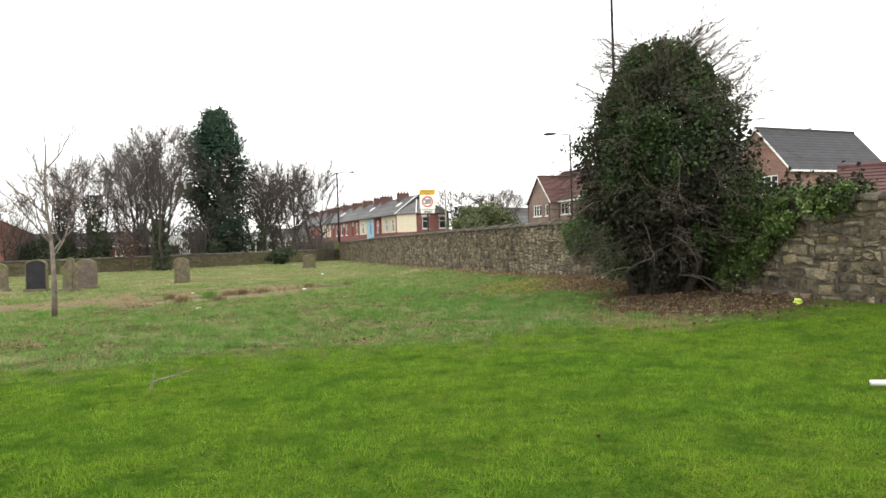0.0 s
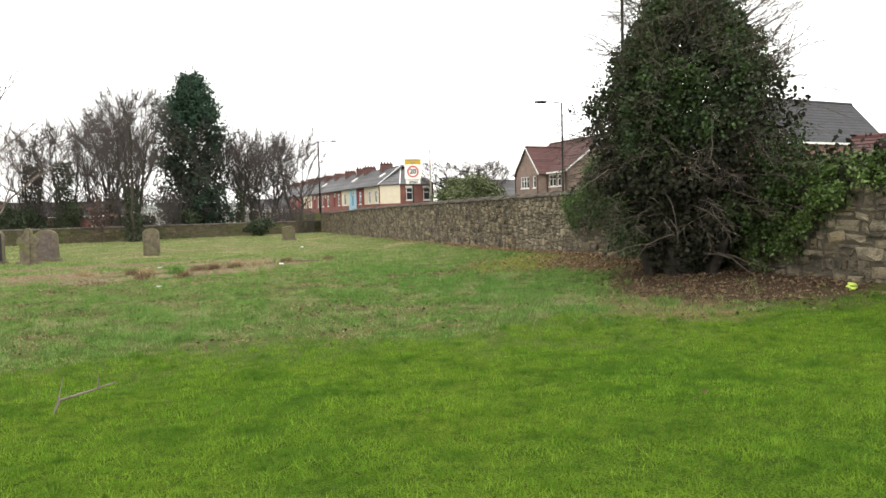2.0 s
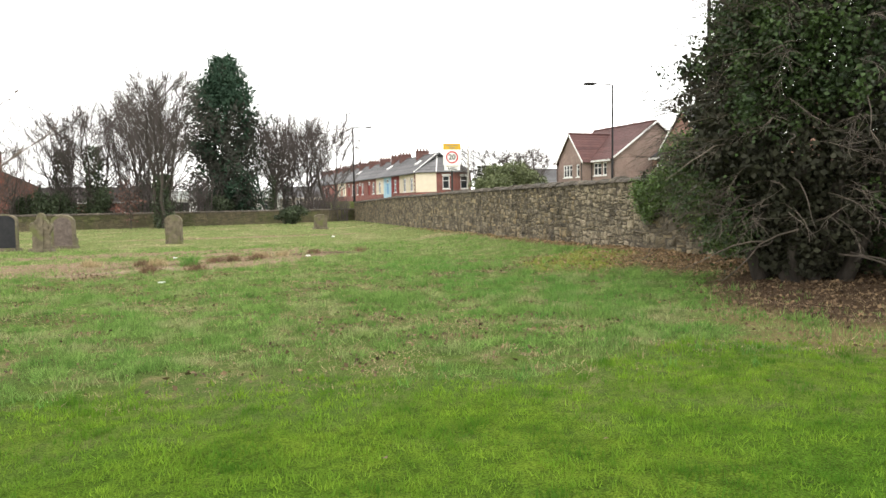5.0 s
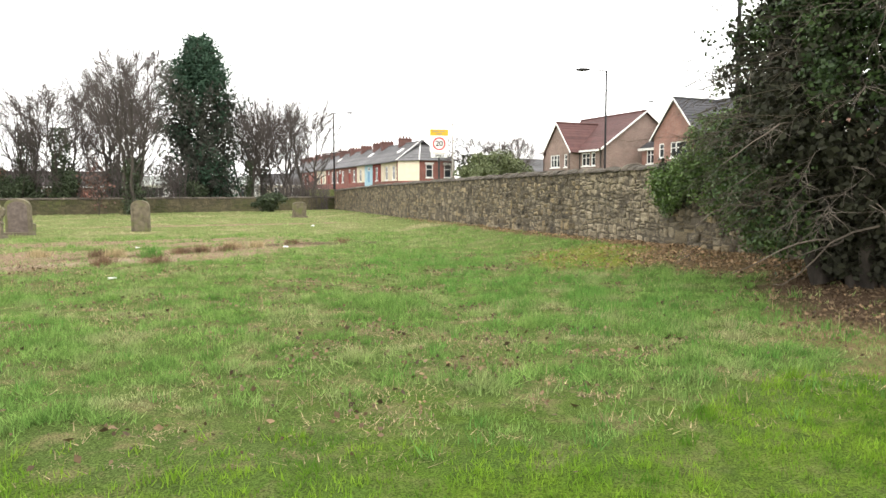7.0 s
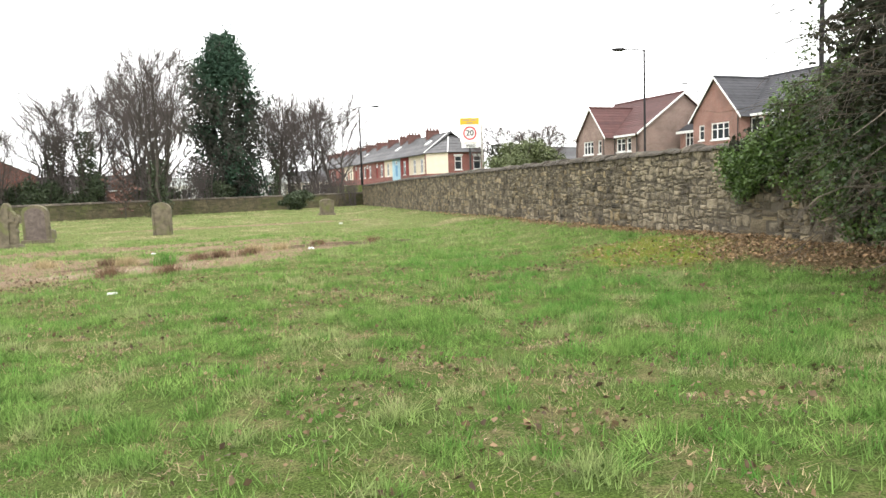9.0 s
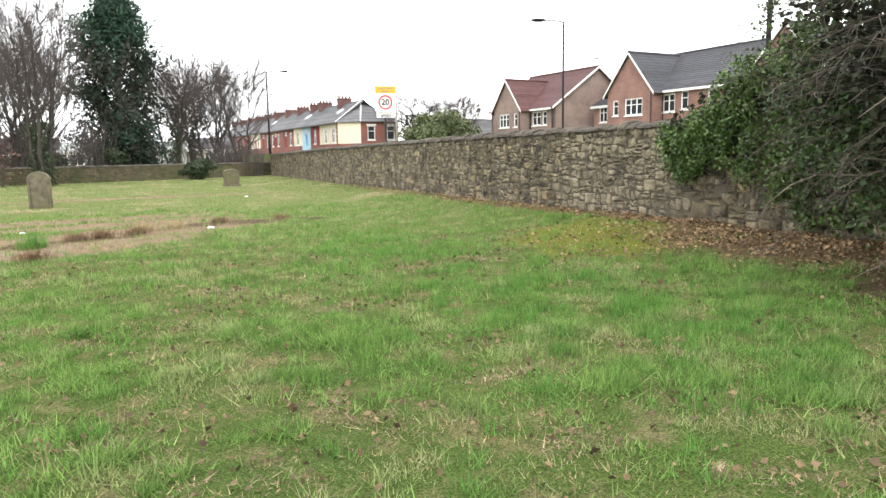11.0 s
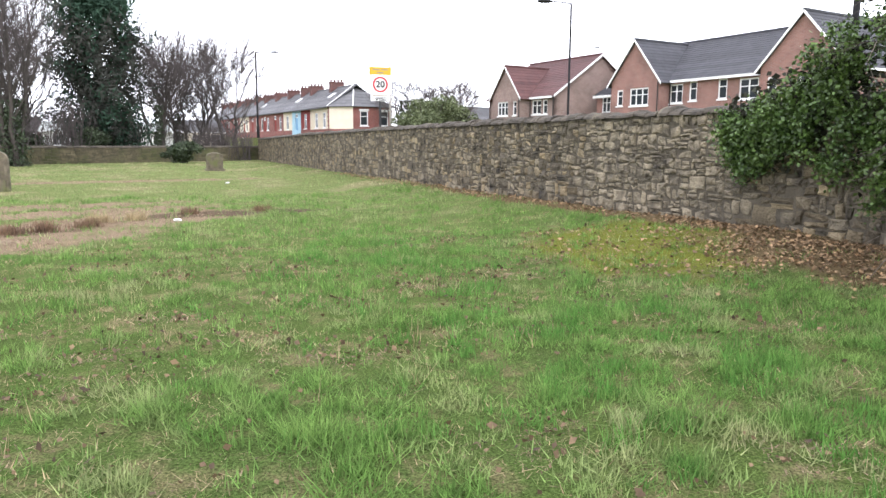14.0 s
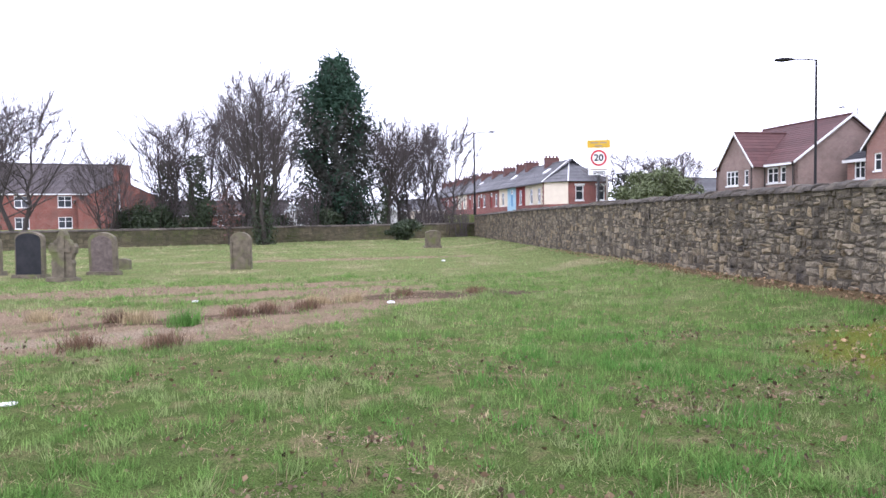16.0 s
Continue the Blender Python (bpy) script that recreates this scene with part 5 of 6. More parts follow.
def conifer(x, y, h):
    rng = np.random.default_rng(21)
    t = new("conifer_tree")
    t.matrix_basis = pose(x, y, gz1(x, y) - 0.1)
    b = Build()
    b.tube([(0, 0, 0), (0.1, 0, h * 0.5), (0, 0.1, h * 0.97)], [0.38, 0.22, 0.04], 8)
    b.make("trunk", M_BARK, t)
    prof_z = np.array([0.03, 0.08, 0.2, 0.45, 0.62, 0.75, 0.86, 0.94, 1.0]) * h
    prof_r = np.array([2.4, 3.3, 3.9, 4.15, 4.0, 3.6, 2.7, 1.7, 0.6])
    limbs = Build()
    green, old = [], []
    for k in range(560):
        z = h * (0.05 + 0.94 * rng.uniform() ** 0.9)
        a = rng.uniform(0, 2 * np.pi)
        r = np.interp(z, prof_z, prof_r) * rng.uniform(0.55, 1.1) * (1 + 0.1 * np.sin(3 * a + 1.3 * z))
        base = np.array([0, 0, z - r * 0.45])
        tip = np.array([r * np.cos(a), r * np.sin(a), z + rng.uniform(0.1, 1.3)])
        if k % 3 == 0:
            limbs.tube([tuple(base), tuple((base + tip) / 2 + np.array([0, 0, -0.15])), tuple(tip)], [0.05, 0.03, 0.012], 4, cap=False)
        m = 66
        s = rng.uniform(0.35, 1.05, m)[:, None]
        pts = base + (tip - base) * s + rng.normal(size=(m, 3)) * np.array([0.24, 0.24, 0.32])
        f = z / h
        brown = rng.uniform() < (0.7 if 0.25 < f < 0.66 else 0.3 if f < 0.25 else 0.04)
        (old if brown else green).append(pts)
    for k in range(14):                                    # the ragged leading shoots
        a, r = rng.uniform(0, 6.3), rng.uniform(0.2, 1.3)
        zz = np.linspace(0.78, 1.0 - 0.07 * r, 40) * h
        green.append(np.stack([r * np.cos(a) + rng.normal(size=40) * 0.2, r * np.sin(a) + rng.normal(size=40) * 0.2, zz], 1))
    limbs.make("limbs", M_BARK, t)
    for name, pts, mt in (("foliage", np.concatenate(green), M_CONIFER), ("dead_foliage", np.concatenate(old), M_CONIFER_OLD)):
        cloud(name, leaf_quads(rng, pts, np.full(len(pts), 0.125), long=3.2), 4, mt, t)
    return tagged(t, "tall dark conifer with browning lower foliage", "tree")


conifer(-1.9, 80.0, 16.4)

# the young tree in the lawn
def sapling(x, y):
    rng = random.Random(9)
    t = new("sapling_tree")
    t.matrix_basis = pose(x, y, gz1(x, y) - 0.05)
    b, f = Build(), Build()
    stem = [(0, 0, 0), (0.03, 0, 0.9), (0.0, 0.02, 1.8), (-0.12, 0.05, 3.2), (-0.05, 0.0, 4.3), (-0.1, 0.03, 5.1)]
    b.tube(stem, [0.075, 0.06, 0.05, 0.03, 0.016, 0.006], 8)
    for z, a, l in ((1.7, 0.2, 1.5), (1.9, 2.9, 1.4), (2.2, 5.6, 1.3), (1.55, 0.9, 1.3), (2.6, 3.5, 1.2), (2.9, 0.6, 1.0), (3.4, 2.6, 0.9), (3.8, 0.1, 0.8), (2.0, 4.4, 1.2)):
        k = next(i for i in range(5) if stem[i + 1][2] > z)
        p = Vector(stem[k]).lerp(Vector(stem[k + 1]), (z - stem[k][2]) / (stem[k + 1][2] - stem[k][2]))
        grow((b, f), rng, p, Vector((math.cos(a), math.sin(a), 0.9)).normalized(), l, 0.022, 1, 3, 0.5, 0.06, 0.005)
    b.make("trunk", M_BIRCH, t, smooth=True)
    f.make("twigs", M_BIRCH, t)
    return tagged(t, "slender leafless sapling with pale bark in the lawn", "tree")


sapling(-3.88, 19.3)


# ---- the ivy-smothered thorn tree at the wall ----
TX, TY = 10.1, 13.9
ENV_Z = [0.1, 0.5, 1.1, 2.0, 3.0, 3.8, 4.6, 5.2, 5.6, 6.0]
ENV_R = [1.0, 1.5, 2.2, 2.85, 2.8, 2.35, 1.8, 1.3, 0.85, 0.35]


def envelope(z, a):
    """The crown's reach at a height and a turn: narrower across the wall."""
    r = np.interp(z, ENV_Z, ENV_R)
    lump = 1.02 + 0.13 * np.sin(3 * a + 1.9 * z) + 0.11 * np.sin(5 * a - 3.1 * z) + 0.09 * np.sin(9 * a + 4.4 * z)
    lump = lump + 0.24 * np.clip(np.cos(a + 0.6), 0, 1) * np.clip((z - 2.6) / 1.2, 0, 1)
    return r * lump / np.sqrt((np.cos(a) / 0.68) ** 2 + np.sin(a) ** 2)


def ivy_tree():
    rng, rp = np.random.default_rng(77), random.Random(77)
    t = new("ivy_clad_tree")
    t.matrix_basis = pose(TX, TY, gz1(TX, TY) - 0.05)
    b = Build()
    for k in range(9):
        a = k * 0.7 + 0.3
        r = 0.25 + 0.55 * rp.random()
        p = Vector((r * math.cos(a) * 0.7, r * math.sin(a), 0))
        q = p + Vector((0.4 * math.cos(a), 0.7 * math.sin(a), 2.0))
        s = q + Vector((0.15 * math.cos(a) + rp.gauss(0, 0.1), 0.2 * math.sin(a) + rp.gauss(0, 0.1), 1.9))
        b.tube([p, (p + q) / 2 + Vector((rp.gauss(0, 0.1), rp.gauss(0, 0.1), 0)), q, s], [0.13, 0.11, 0.08, 0.03], 7)
    b.make("trunk", M_BARK, t, smooth=True)
    # ivy: hanging clumps in patches over the crown's shell, thick above and on the far side
    pts = []
    for _ in range(1900):
        z = 0.6 + 5.3 * rng.uniform() ** 0.75
        a = rng.uniform(0, 2 * np.pi)
        patch = np.sin(2 * a + 1.7 * z + 0.6) + 0.8 * np.sin(3.3 * a - 2.3 * z + 2.0) + 0.5 * np.sin(6 * a + 3.9 * z)
        lawn_side = np.cos(a) < 0.25 and np.sin(a) < 0.75
        need = -1.2 if z > 4.7 else 0.5 if np.sin(a) > 0.6 and z < 3.6 else 0.9 - 0.75 * max(0.0, z - 2.2) if lawn_side else -0.7
        if patch + rng.normal() * 0.25 < need:
            continue
        r = envelope(z, a) * rng.uniform(0.66, 0.93)
        m = 40
        drop = np.abs(rng.normal(size=m)) * 0.24
        c = np.array([r * np.cos(a), r * np.sin(a), z]) + rng.normal(size=(m, 3)) * np.array([0.09, 0.09, 0.06])
        c[:, 2] -= drop
        pts.append(c)
    pts = np.concatenate(pts)
    cloud("ivy", leaf_quads(rng, pts, np.full(len(pts), 0.05)), 4, M_IVY_TREE, t)
    # the dark inside: near-black leaves, the crown's inner shade put into their colour
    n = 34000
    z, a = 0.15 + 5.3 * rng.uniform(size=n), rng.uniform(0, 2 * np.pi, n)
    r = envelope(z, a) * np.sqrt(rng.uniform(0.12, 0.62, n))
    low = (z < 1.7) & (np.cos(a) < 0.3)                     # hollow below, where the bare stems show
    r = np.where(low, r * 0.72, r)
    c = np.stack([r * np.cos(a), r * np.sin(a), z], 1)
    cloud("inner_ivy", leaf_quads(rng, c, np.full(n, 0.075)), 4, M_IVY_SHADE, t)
    # thorn sprays: boughs that arch out of the crown and droop, feathered with fine twigs
    tw, thick = Build(), Build()

    def bough(p, e, length, sag, n, rad, wander):
        pts = [p]
        for _ in range(n):
            e = (e + Vector((rp.gauss(0, wander), rp.gauss(0, wander), rp.gauss(0, wander * 0.7) - sag))).normalized()
            q = pts[-1] + e * length / n
            pts.append(Vector((q.x, q.y, max(q.z, 0.08))))
        return pts

    def feather(pts, count, reach, rad):
        n = len(pts) - 1
        for _ in range(count):
            f = rp.uniform(0.25, 1.0) * n
            i = min(int(f), n - 1)
            s, e = pts[i].lerp(pts[i + 1], f - i), (pts[i + 1] - pts[i]).normalized()
            d = (e + Vector((rp.gauss(0, 0.55), rp.gauss(0, 0.55), rp.gauss(-0.05, 0.3)))).normalized()
            l = reach * rp.uniform(0.5, 1.2)
            mid = s + d * l * 0.5
            end = mid + (d + Vector((rp.gauss(0, 0.25), rp.gauss(0, 0.25), rp.gauss(-0.12, 0.2)))).normalized() * l * 0.5
            tw.tube([s, mid, end], [rad, rad * 0.8, rad * 0.4], 3, cap=False)

    for k in range(430):
        z = 0.9 + 4.9 * rp.random() ** 0.9
        a = rp.uniform(0, 2 * math.pi)
        if math.cos(a) > 0.6 and z < 2.2:
            continue
        o = Vector((math.cos(a), math.sin(a), 0))
        r = float(envelope(z, a))
        up = rp.uniform(0.1, 0.8) if z > 3.6 else rp.uniform(-0.15, 0.35)
        e = (o + Vector((-o.y, o.x, 0)) * rp.gauss(0, 0.45) + Vector((0, 0, up))).normalized()
        pts = bough(o * r * rp.uniform(0.45, 0.75) + Vector((0, 0, z)), e, rp.uniform(0.8, 1.5), 0.11 if z < 4 else 0.02, 5, 0.01, 0.085)
        rad = rp.choice((0.0045, 0.0055, 0.0075))
        tw.tube(pts, [rad * (1 - 0.14 * j) for j in range(6)], 3, cap=False)
        feather(pts, 12, 0.45, 0.0034)
    tw.make("twigs", M_THORN, t)
    for k in range(13):                                    # heavier pale boughs that twist down on the lawn side
        a = rp.uniform(2.2, 5.1)
        z = rp.uniform(0.5, 3.2)
        o = Vector((math.cos(a), math.sin(a), 0))
        pts = bough(o * float(envelope(z, a)) * 0.55 + Vector((0, 0, z)), (o + Vector((rp.gauss(0, 0.5), rp.gauss(0, 0.8), rp.uniform(-0.3, 0.5)))).normalized(), rp.uniform(1.2, 2.1), 0.13, 6, 0.02, 0.22)
        thick.tube(pts, [0.016, 0.014, 0.012, 0.010, 0.007, 0.005, 0.003], 5, cap=False)
    for k in range(120):                                   # long wands above the crown, most of them leaning over the wall
        a = rp.gauss(-0.7, 0.6) if k < 70 else rp.uniform(0, 6.28)
        z = rp.uniform(3.6, 5.6)
        o = Vector((math.cos(a), math.sin(a), 0))
        e = (o * 0.8 + Vector((0, rp.gauss(0, 0.35), rp.uniform(0.2, 0.8)))).normalized()
        pts = bough(o * float(envelope(z, a)) * 0.7 + Vector((0, 0, z)), e, rp.uniform(0.8, 1.6) * (1.15 if k < 70 else 0.8), -0.02, 5, 0.01, 0.16)
        thick.tube(pts, [0.009, 0.008, 0.006, 0.005, 0.003, 0.002], 4, cap=False)
        for q, w in zip(pts[1:], pts[2:]):
            for _ in range(4):
                f = ((w - q).normalized() + Vector((rp.gauss(0, 0.7), rp.gauss(0, 0.7), rp.gauss(0.1, 0.45)))).normalized() * rp.uniform(0.15, 0.45)
                thick.tube([q, q + f], [0.004, 0.0015], 3, cap=False)
    thick.make("boughs", M_THORN, t)
    return tagged(t, "dense thorn tree smothered in dark green ivy against the wall", "tree")


ivy_tree()


def wall_ivy(label, y0, y1, edge, count, seed, over=0.5, crest=lambda y: 2.35):
    """Ivy hung over the wall's top and face: edge(y) is how low it reaches."""
    rng = np.random.default_rng(seed)
    t = new("wall_ivy")
    t.matrix_basis = pose(WALL_X, (y0 + y1) / 2, 0.3)
    pts, deep = [], []
    for _ in range(count):
        y = rng.uniform(y0, y1)
        low = edge(y)
        z = low + (crest(y) - low) * rng.uniform() ** 0.8
        if np.sin(3.1 * y + 2.2 * z) + np.sin(5.3 * y - 4.1 * z + 1.0) < -1.1:
            continue
        x = -0.10 - rng.uniform(0, 0.26) if z < 2.0 else rng.uniform(-0.75 if z > 2.6 else -0.3, over)
        c = np.array([x, y - (y0 + y1) / 2, z - 0.3]) + rng.normal(size=(52, 3)) * np.array([0.06, 0.085, 0.05])
        c[:, 2] -= np.abs(rng.normal(size=52)) * 0.13
        pts.append(c)
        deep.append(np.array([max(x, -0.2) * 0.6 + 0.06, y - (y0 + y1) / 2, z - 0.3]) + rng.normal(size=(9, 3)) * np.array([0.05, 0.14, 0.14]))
    pts, deep = np.concatenate(pts), np.concatenate(deep)
    for q in (pts, deep):
        q[:, 0] = np.where(q[:, 2] < 1.75, np.minimum(q[:, 0], -0.05), q[:, 0])
    cloud("leaves", leaf_quads(rng, pts, np.full(len(pts), 0.042)), 4, M_IVY, t)
    # darker leaves behind the front ones, coloured for the shade in the gaps
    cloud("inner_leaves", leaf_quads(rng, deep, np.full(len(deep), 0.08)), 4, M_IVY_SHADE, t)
    b = Build()
    for k in range(14):
        y = (y1 - y0) * (k / 13 - 0.5)
        lo = max(edge(y + (y0 + y1) / 2), 0.35) - 0.3
        b.tube([(-0.05, y, 1.85), (-0.06, y + 0.1 * math.sin(k), (lo + 1.85) / 2), (-0.05, y + 0.15 * math.cos(k), lo)], [0.015, 0.012, 0.006], 4)
    b.make("stems", M_BARK, t)
    return tagged(t, label, "ivy")


wall_ivy("glossy green ivy hanging over the stone wall", 15.5, 20.35, lambda y: float(np.interp(y, [15.5, 17.2, 18.3, 19.2, 20.0, 20.35], [0.3, 0.45, 1.05, 1.45, 1.0, 1.75])), 640, 31, 0.35, lambda y: float(np.interp(y, [15.5, 16.8, 17.6, 18.6, 19.4, 20.35], [5.2, 4.7, 3.7, 2.75, 2.3, 2.05])))
wall_ivy("green ivy spreading along the top of the stone wall", 9.3, 12.6, lambda y: float(np.interp(y, [9.3, 10.2, 11.0, 11.8, 12.6], [2.1, 1.9, 1.5, 0.6, 0.3])), 170, 32)


# ---- grass and fallen leaves ----
def smooth_noise(x, y, s, seed):
    r = np.random.default_rng(seed)
    out = 0
    for k in range(5):
        a, f, p = r.uniform(0, 6.28), s * r.uniform(0.6, 1.6), r.uniform(0, 6.28, 2)
        out = out + np.sin((x * np.cos(a) + y * np.sin(a)) * f + p[0]) * np.sin((-x * np.sin(a) + y * np.cos(a)) * f * 0.8 + p[1])
    return out / 5 * 1.8


def in_patch(x, y, keep):
    m = np.zeros(len(x), bool)
    for (cx, cy, rx, ry, turn, rough, colour) in PATCHES:
        if colour in keep:
            a = radians(turn)
            u, v = (x - cx) * math.cos(a) + (y - cy) * math.sin(a), -(x - cx) * math.sin(a) + (y - cy) * math.cos(a)
            m |= (u / rx) ** 2 + (v / ry) ** 2 < 0.8
    return m


def blades(rng, cx, cy, per, height, width, radius, lean):
    """Blade triangles round tuft centres."""
    n = len(cx) * per
    x = np.repeat(cx, per) + rng.normal(size=n) * radius
    y = np.repeat(cy, per) + rng.normal(size=n) * radius
    h = np.repeat(height, per) * rng.uniform(0.55, 1.15, n)
    a, t = rng.uniform(0, 2 * np.pi, n), rng.uniform(0, 2 * np.pi, n)
    w = width * rng.uniform(0.7, 1.3, n)
    l = h * np.abs(rng.normal(size=n)) * lean
    z = ground_z(x, y) - 0.008
    ca, sa = np.cos(a) * w / 2, np.sin(a) * w / 2
    return np.stack([np.stack([x - ca, y - sa, z], 1), np.stack([x + ca, y + sa, z], 1), np.stack([x + np.cos(t) * l, y + np.sin(t) * l, z + h], 1)], 1)


M_GRASS = surface("grass_blade", (0.095, 0.20, 0.018), (0.215, 0.34, 0.036), 4.5, 0.8, 0.0, island=0.24, through_light=0.45, c3=(0.06, 0.145, 0.014), scale3=1.7, cut=(0.48, 0.62), spec=0.1)
M_ROUGH = surface("rough_grass_blade", (0.073, 0.163, 0.031), (0.225, 0.342, 0.096), 2.6, 0.8, 0.0, island=0.5, through_light=0.4, c3=(0.325, 0.32, 0.165), scale3=1.0, cut=(0.5, 0.7), spec=0.12)
M_FAR = surface("far_grass_blade", (0.135, 0.20, 0.068), (0.29, 0.345, 0.145), 0.9, 0.85, 0.0, island=0.3, through_light=0.35, c3=(0.42, 0.37, 0.22), scale3=0.35, cut=(0.5, 0.68), spec=0.08)
M_LUSH = surface("lush_grass_blade", (0.065, 0.18, 0.032), (0.165, 0.31, 0.075), 3.0, 0.75, 0.0, island=0.4, through_light=0.45, spec=0.12)
M_THATCH = surface("brown_grass_thatch", (0.37, 0.275, 0.195), (0.145, 0.098, 0.064), 5.0, 0.9, 0.0, island=0.5, spec=0.1)
M_STRAW = surface("dry_grass_blade", (0.42, 0.34, 0.19), (0.25, 0.19, 0.11), 2.0, 0.8, 0.0, island=0.45, through_light=0.25)
M_DEAD = surface("dead_brown_stem", (0.20, 0.125, 0.07), (0.11, 0.07, 0.045), 2.0, 0.85, 0.0, island=0.45)
rng = np.random.default_rng(8)
bare = np.random.default_rng(19)                            # worn brown spots in the rough grass: x, y, half-width
SPOT_X, SPOT_Y, SPOT_R = bare.uniform(-3.5, 9.3, 150), 10.4 + 12.5 * bare.uniform(size=150), bare.uniform(0.2, 0.5, 150)


def in_spot(x, y, grow=1.0):
    m = np.zeros(len(x), bool)
    for cx, cy, r in zip(SPOT_X, SPOT_Y, SPOT_R):
        m |= ((x - cx) / 1.5) ** 2 + (y - cy) ** 2 < (r * grow * (1 + 0.3 * np.sin(7 * x + 5 * y))) ** 2
    return m


def lawn(count, x0, x1, y0, y1, per, tall, width, radius, lean):
    x, y = rng.uniform(x0, x1, count), rng.uniform(y0, y1, count)
    k = x > -0.3 * y - 0.5 - (30 if y0 > 20 or x1 < 0 else 0)
    x, y, count = x[k], y[k], int(k.sum())
    n1, n2 = smooth_noise(x, y, 2.6, 1), smooth_noise(x, y, 8.0, 2)
    rough = np.clip((y - 9.8 + 0.5 * n1) / 1.2, 0, 1)                  # mown near the start, longer beyond
    keep = rng.uniform(size=count) < np.where(in_patch(x, y, (SOIL, LEAFY)), 0.05, np.where(in_patch(x, y, (DRY,)), 0.15, np.where(in_patch(x, y, (MOSS, THIN)), 0.28, np.where(n2 < -0.32, 1.0 - 0.9 * rough, np.where(n2 < -0.05, 1.0 - 0.6 * rough, 1.0)))))
    keep &= ~(in_spot(x, y) & (rng.uniform(size=count) < 0.9))
    x, y, n1, n2, rough = x[keep], y[keep], n1[keep], n2[keep], rough[keep]
    h = tall * ((1 - rough) * (0.62 + 0.14 * n2) + rough * np.clip(1.0 + 0.7 * n1 + 0.8 * n2, 0.3, 2.6))
    return blades(rng, x, y, per, np.clip(h, 0.02, 0.3), width, radius, lean)


near = np.concatenate([lawn(40000, -6, 10.4, 2.2, 23, 10, 0.085, 0.0085, 0.034, 0.65),
                       lawn(16000, -2.6, 9.0, 11.0, 17.5, 10, 0.06, 0.010, 0.045, 1.3), lawn(5000, -2.2, 6.5, 2.2, 7.0, 10, 0.06, 0.009, 0.04, 1.2)])
mid = lawn(11000, -24, 10.9, 27, 72, 6, 0.08, 0.024, 0.07, 0.5)
between = lawn(14000, -8, 10.9, 22, 35, 6, 0.085, 0.013, 0.05, 0.55)
side = lawn(5000, -16, -6, 6, 24, 8, 0.08, 0.013, 0.05, 0.5)
lx, ly = rng.normal(size=900) * 1.1 + 6.3, rng.normal(size=900) * 1.9 + 14.8
lx, ly = np.concatenate([lx, rng.normal(size=600) * 0.9 + 5.6, rng.uniform(-5, 9, 700)]), np.concatenate([ly, rng.normal(size=600) * 2.2 + 20.5, rng.uniform(9.5, 24, 700)])
k = (smooth_noise(lx, ly, 4.0, 9) > 0.0) & (lx < 9.2)
tagged(cloud("lush_grass", blades(rng, lx[k], ly[k], 18, rng.uniform(0.07, 0.16, int(k.sum())), 0.009, 0.045, 0.55), 3, M_LUSH), "bright green lush tufts of longer grass", "grass", kind="stuff")
mown = near[:, 0, 1] < 10.3 + 0.5 * np.sin(near[:, 0, 0] * 1.3)
tagged(cloud("mown_grass", near[mown], 3, M_GRASS), "short bright green mown grass covering the lawn", "grass", kind="stuff")
tagged(cloud("grass", np.concatenate([near[~mown], between, side]), 3, M_ROUGH), "rough green grass blades mixed with pale stems", "grass", kind="stuff")
tagged(cloud("far_grass", mid, 3, M_FAR), "pale green thin grass round the gravestones", "grass", kind="stuff")


def straw():
    out = []
    x, y = rng.uniform(-6, 10, 10000), rng.uniform(9.8, 25, 10000)
    k = (smooth_noise(x, y, 2.4, 5) > -0.05) & (smooth_noise(x, y, 8.0, 2) < 0.2)
    out.append(blades(rng, x[k], y[k], 8, np.full(int(k.sum()), 0.045), 0.008, 0.06, 1.8))
    x, y = rng.uniform(-6, 9, 260), rng.uniform(10, 21, 260)
    out.append(blades(rng, x, y, 5, np.full(260, 0.17), 0.006, 0.03, 0.5))
    return np.concatenate(out)


def thatch():
    """Matted dead grass: in the worn spots and over the dry patches."""
    out = []
    per = 40
    k = np.repeat(np.arange(len(SPOT_X)), per)
    u, v = rng.normal(size=len(k)) * 0.55, rng.normal(size=len(k)) * 0.5
    x, y = SPOT_X[k] + u * SPOT_R[k] * 1.5, SPOT_Y[k] + v * SPOT_R[k]
    out.append(blades(rng, x, y, 7, np.full(len(x), 0.022), 0.009, 0.035, 2.6))
    x, y = rng.uniform(-18, 8, 24000), rng.uniform(20, 50, 24000)
    k = in_patch(x, y, (DRY,)) & (smooth_noise(x, y, 1.6, 12) > -0.45)
    out.append(blades(rng, x[k], y[k], 7, np.full(int(k.sum()), 0.04), 0.014, 0.09, 2.4))
    return np.concatenate(out)


tagged(cloud("matted_dead_grass", thatch(), 3, M_THATCH), "matted brown dead grass in worn and dry patches", "dry grass", kind="stuff")
tagged(cloud("dry_grass", straw(), 3, M_STRAW), "flattened straw-coloured dry grass among the green", "dry grass", kind="stuff")


def tussock(x, y, h, n, material, label, seed):
    """One clump of many blades."""
    r = np.random.default_rng(seed)
    b = blades(r, np.full(n // 10, 0.0) + r.normal(size=n // 10) * 0.11 + x, np.zeros(n // 10) + r.normal(size=n // 10) * 0.11 + y, 10, np.full(n // 10, h), 0.013, 0.06, 0.5)
    return tagged(cloud("grass_tussock", b, 3, material), label, "grass tussock", group="grass tussocks")


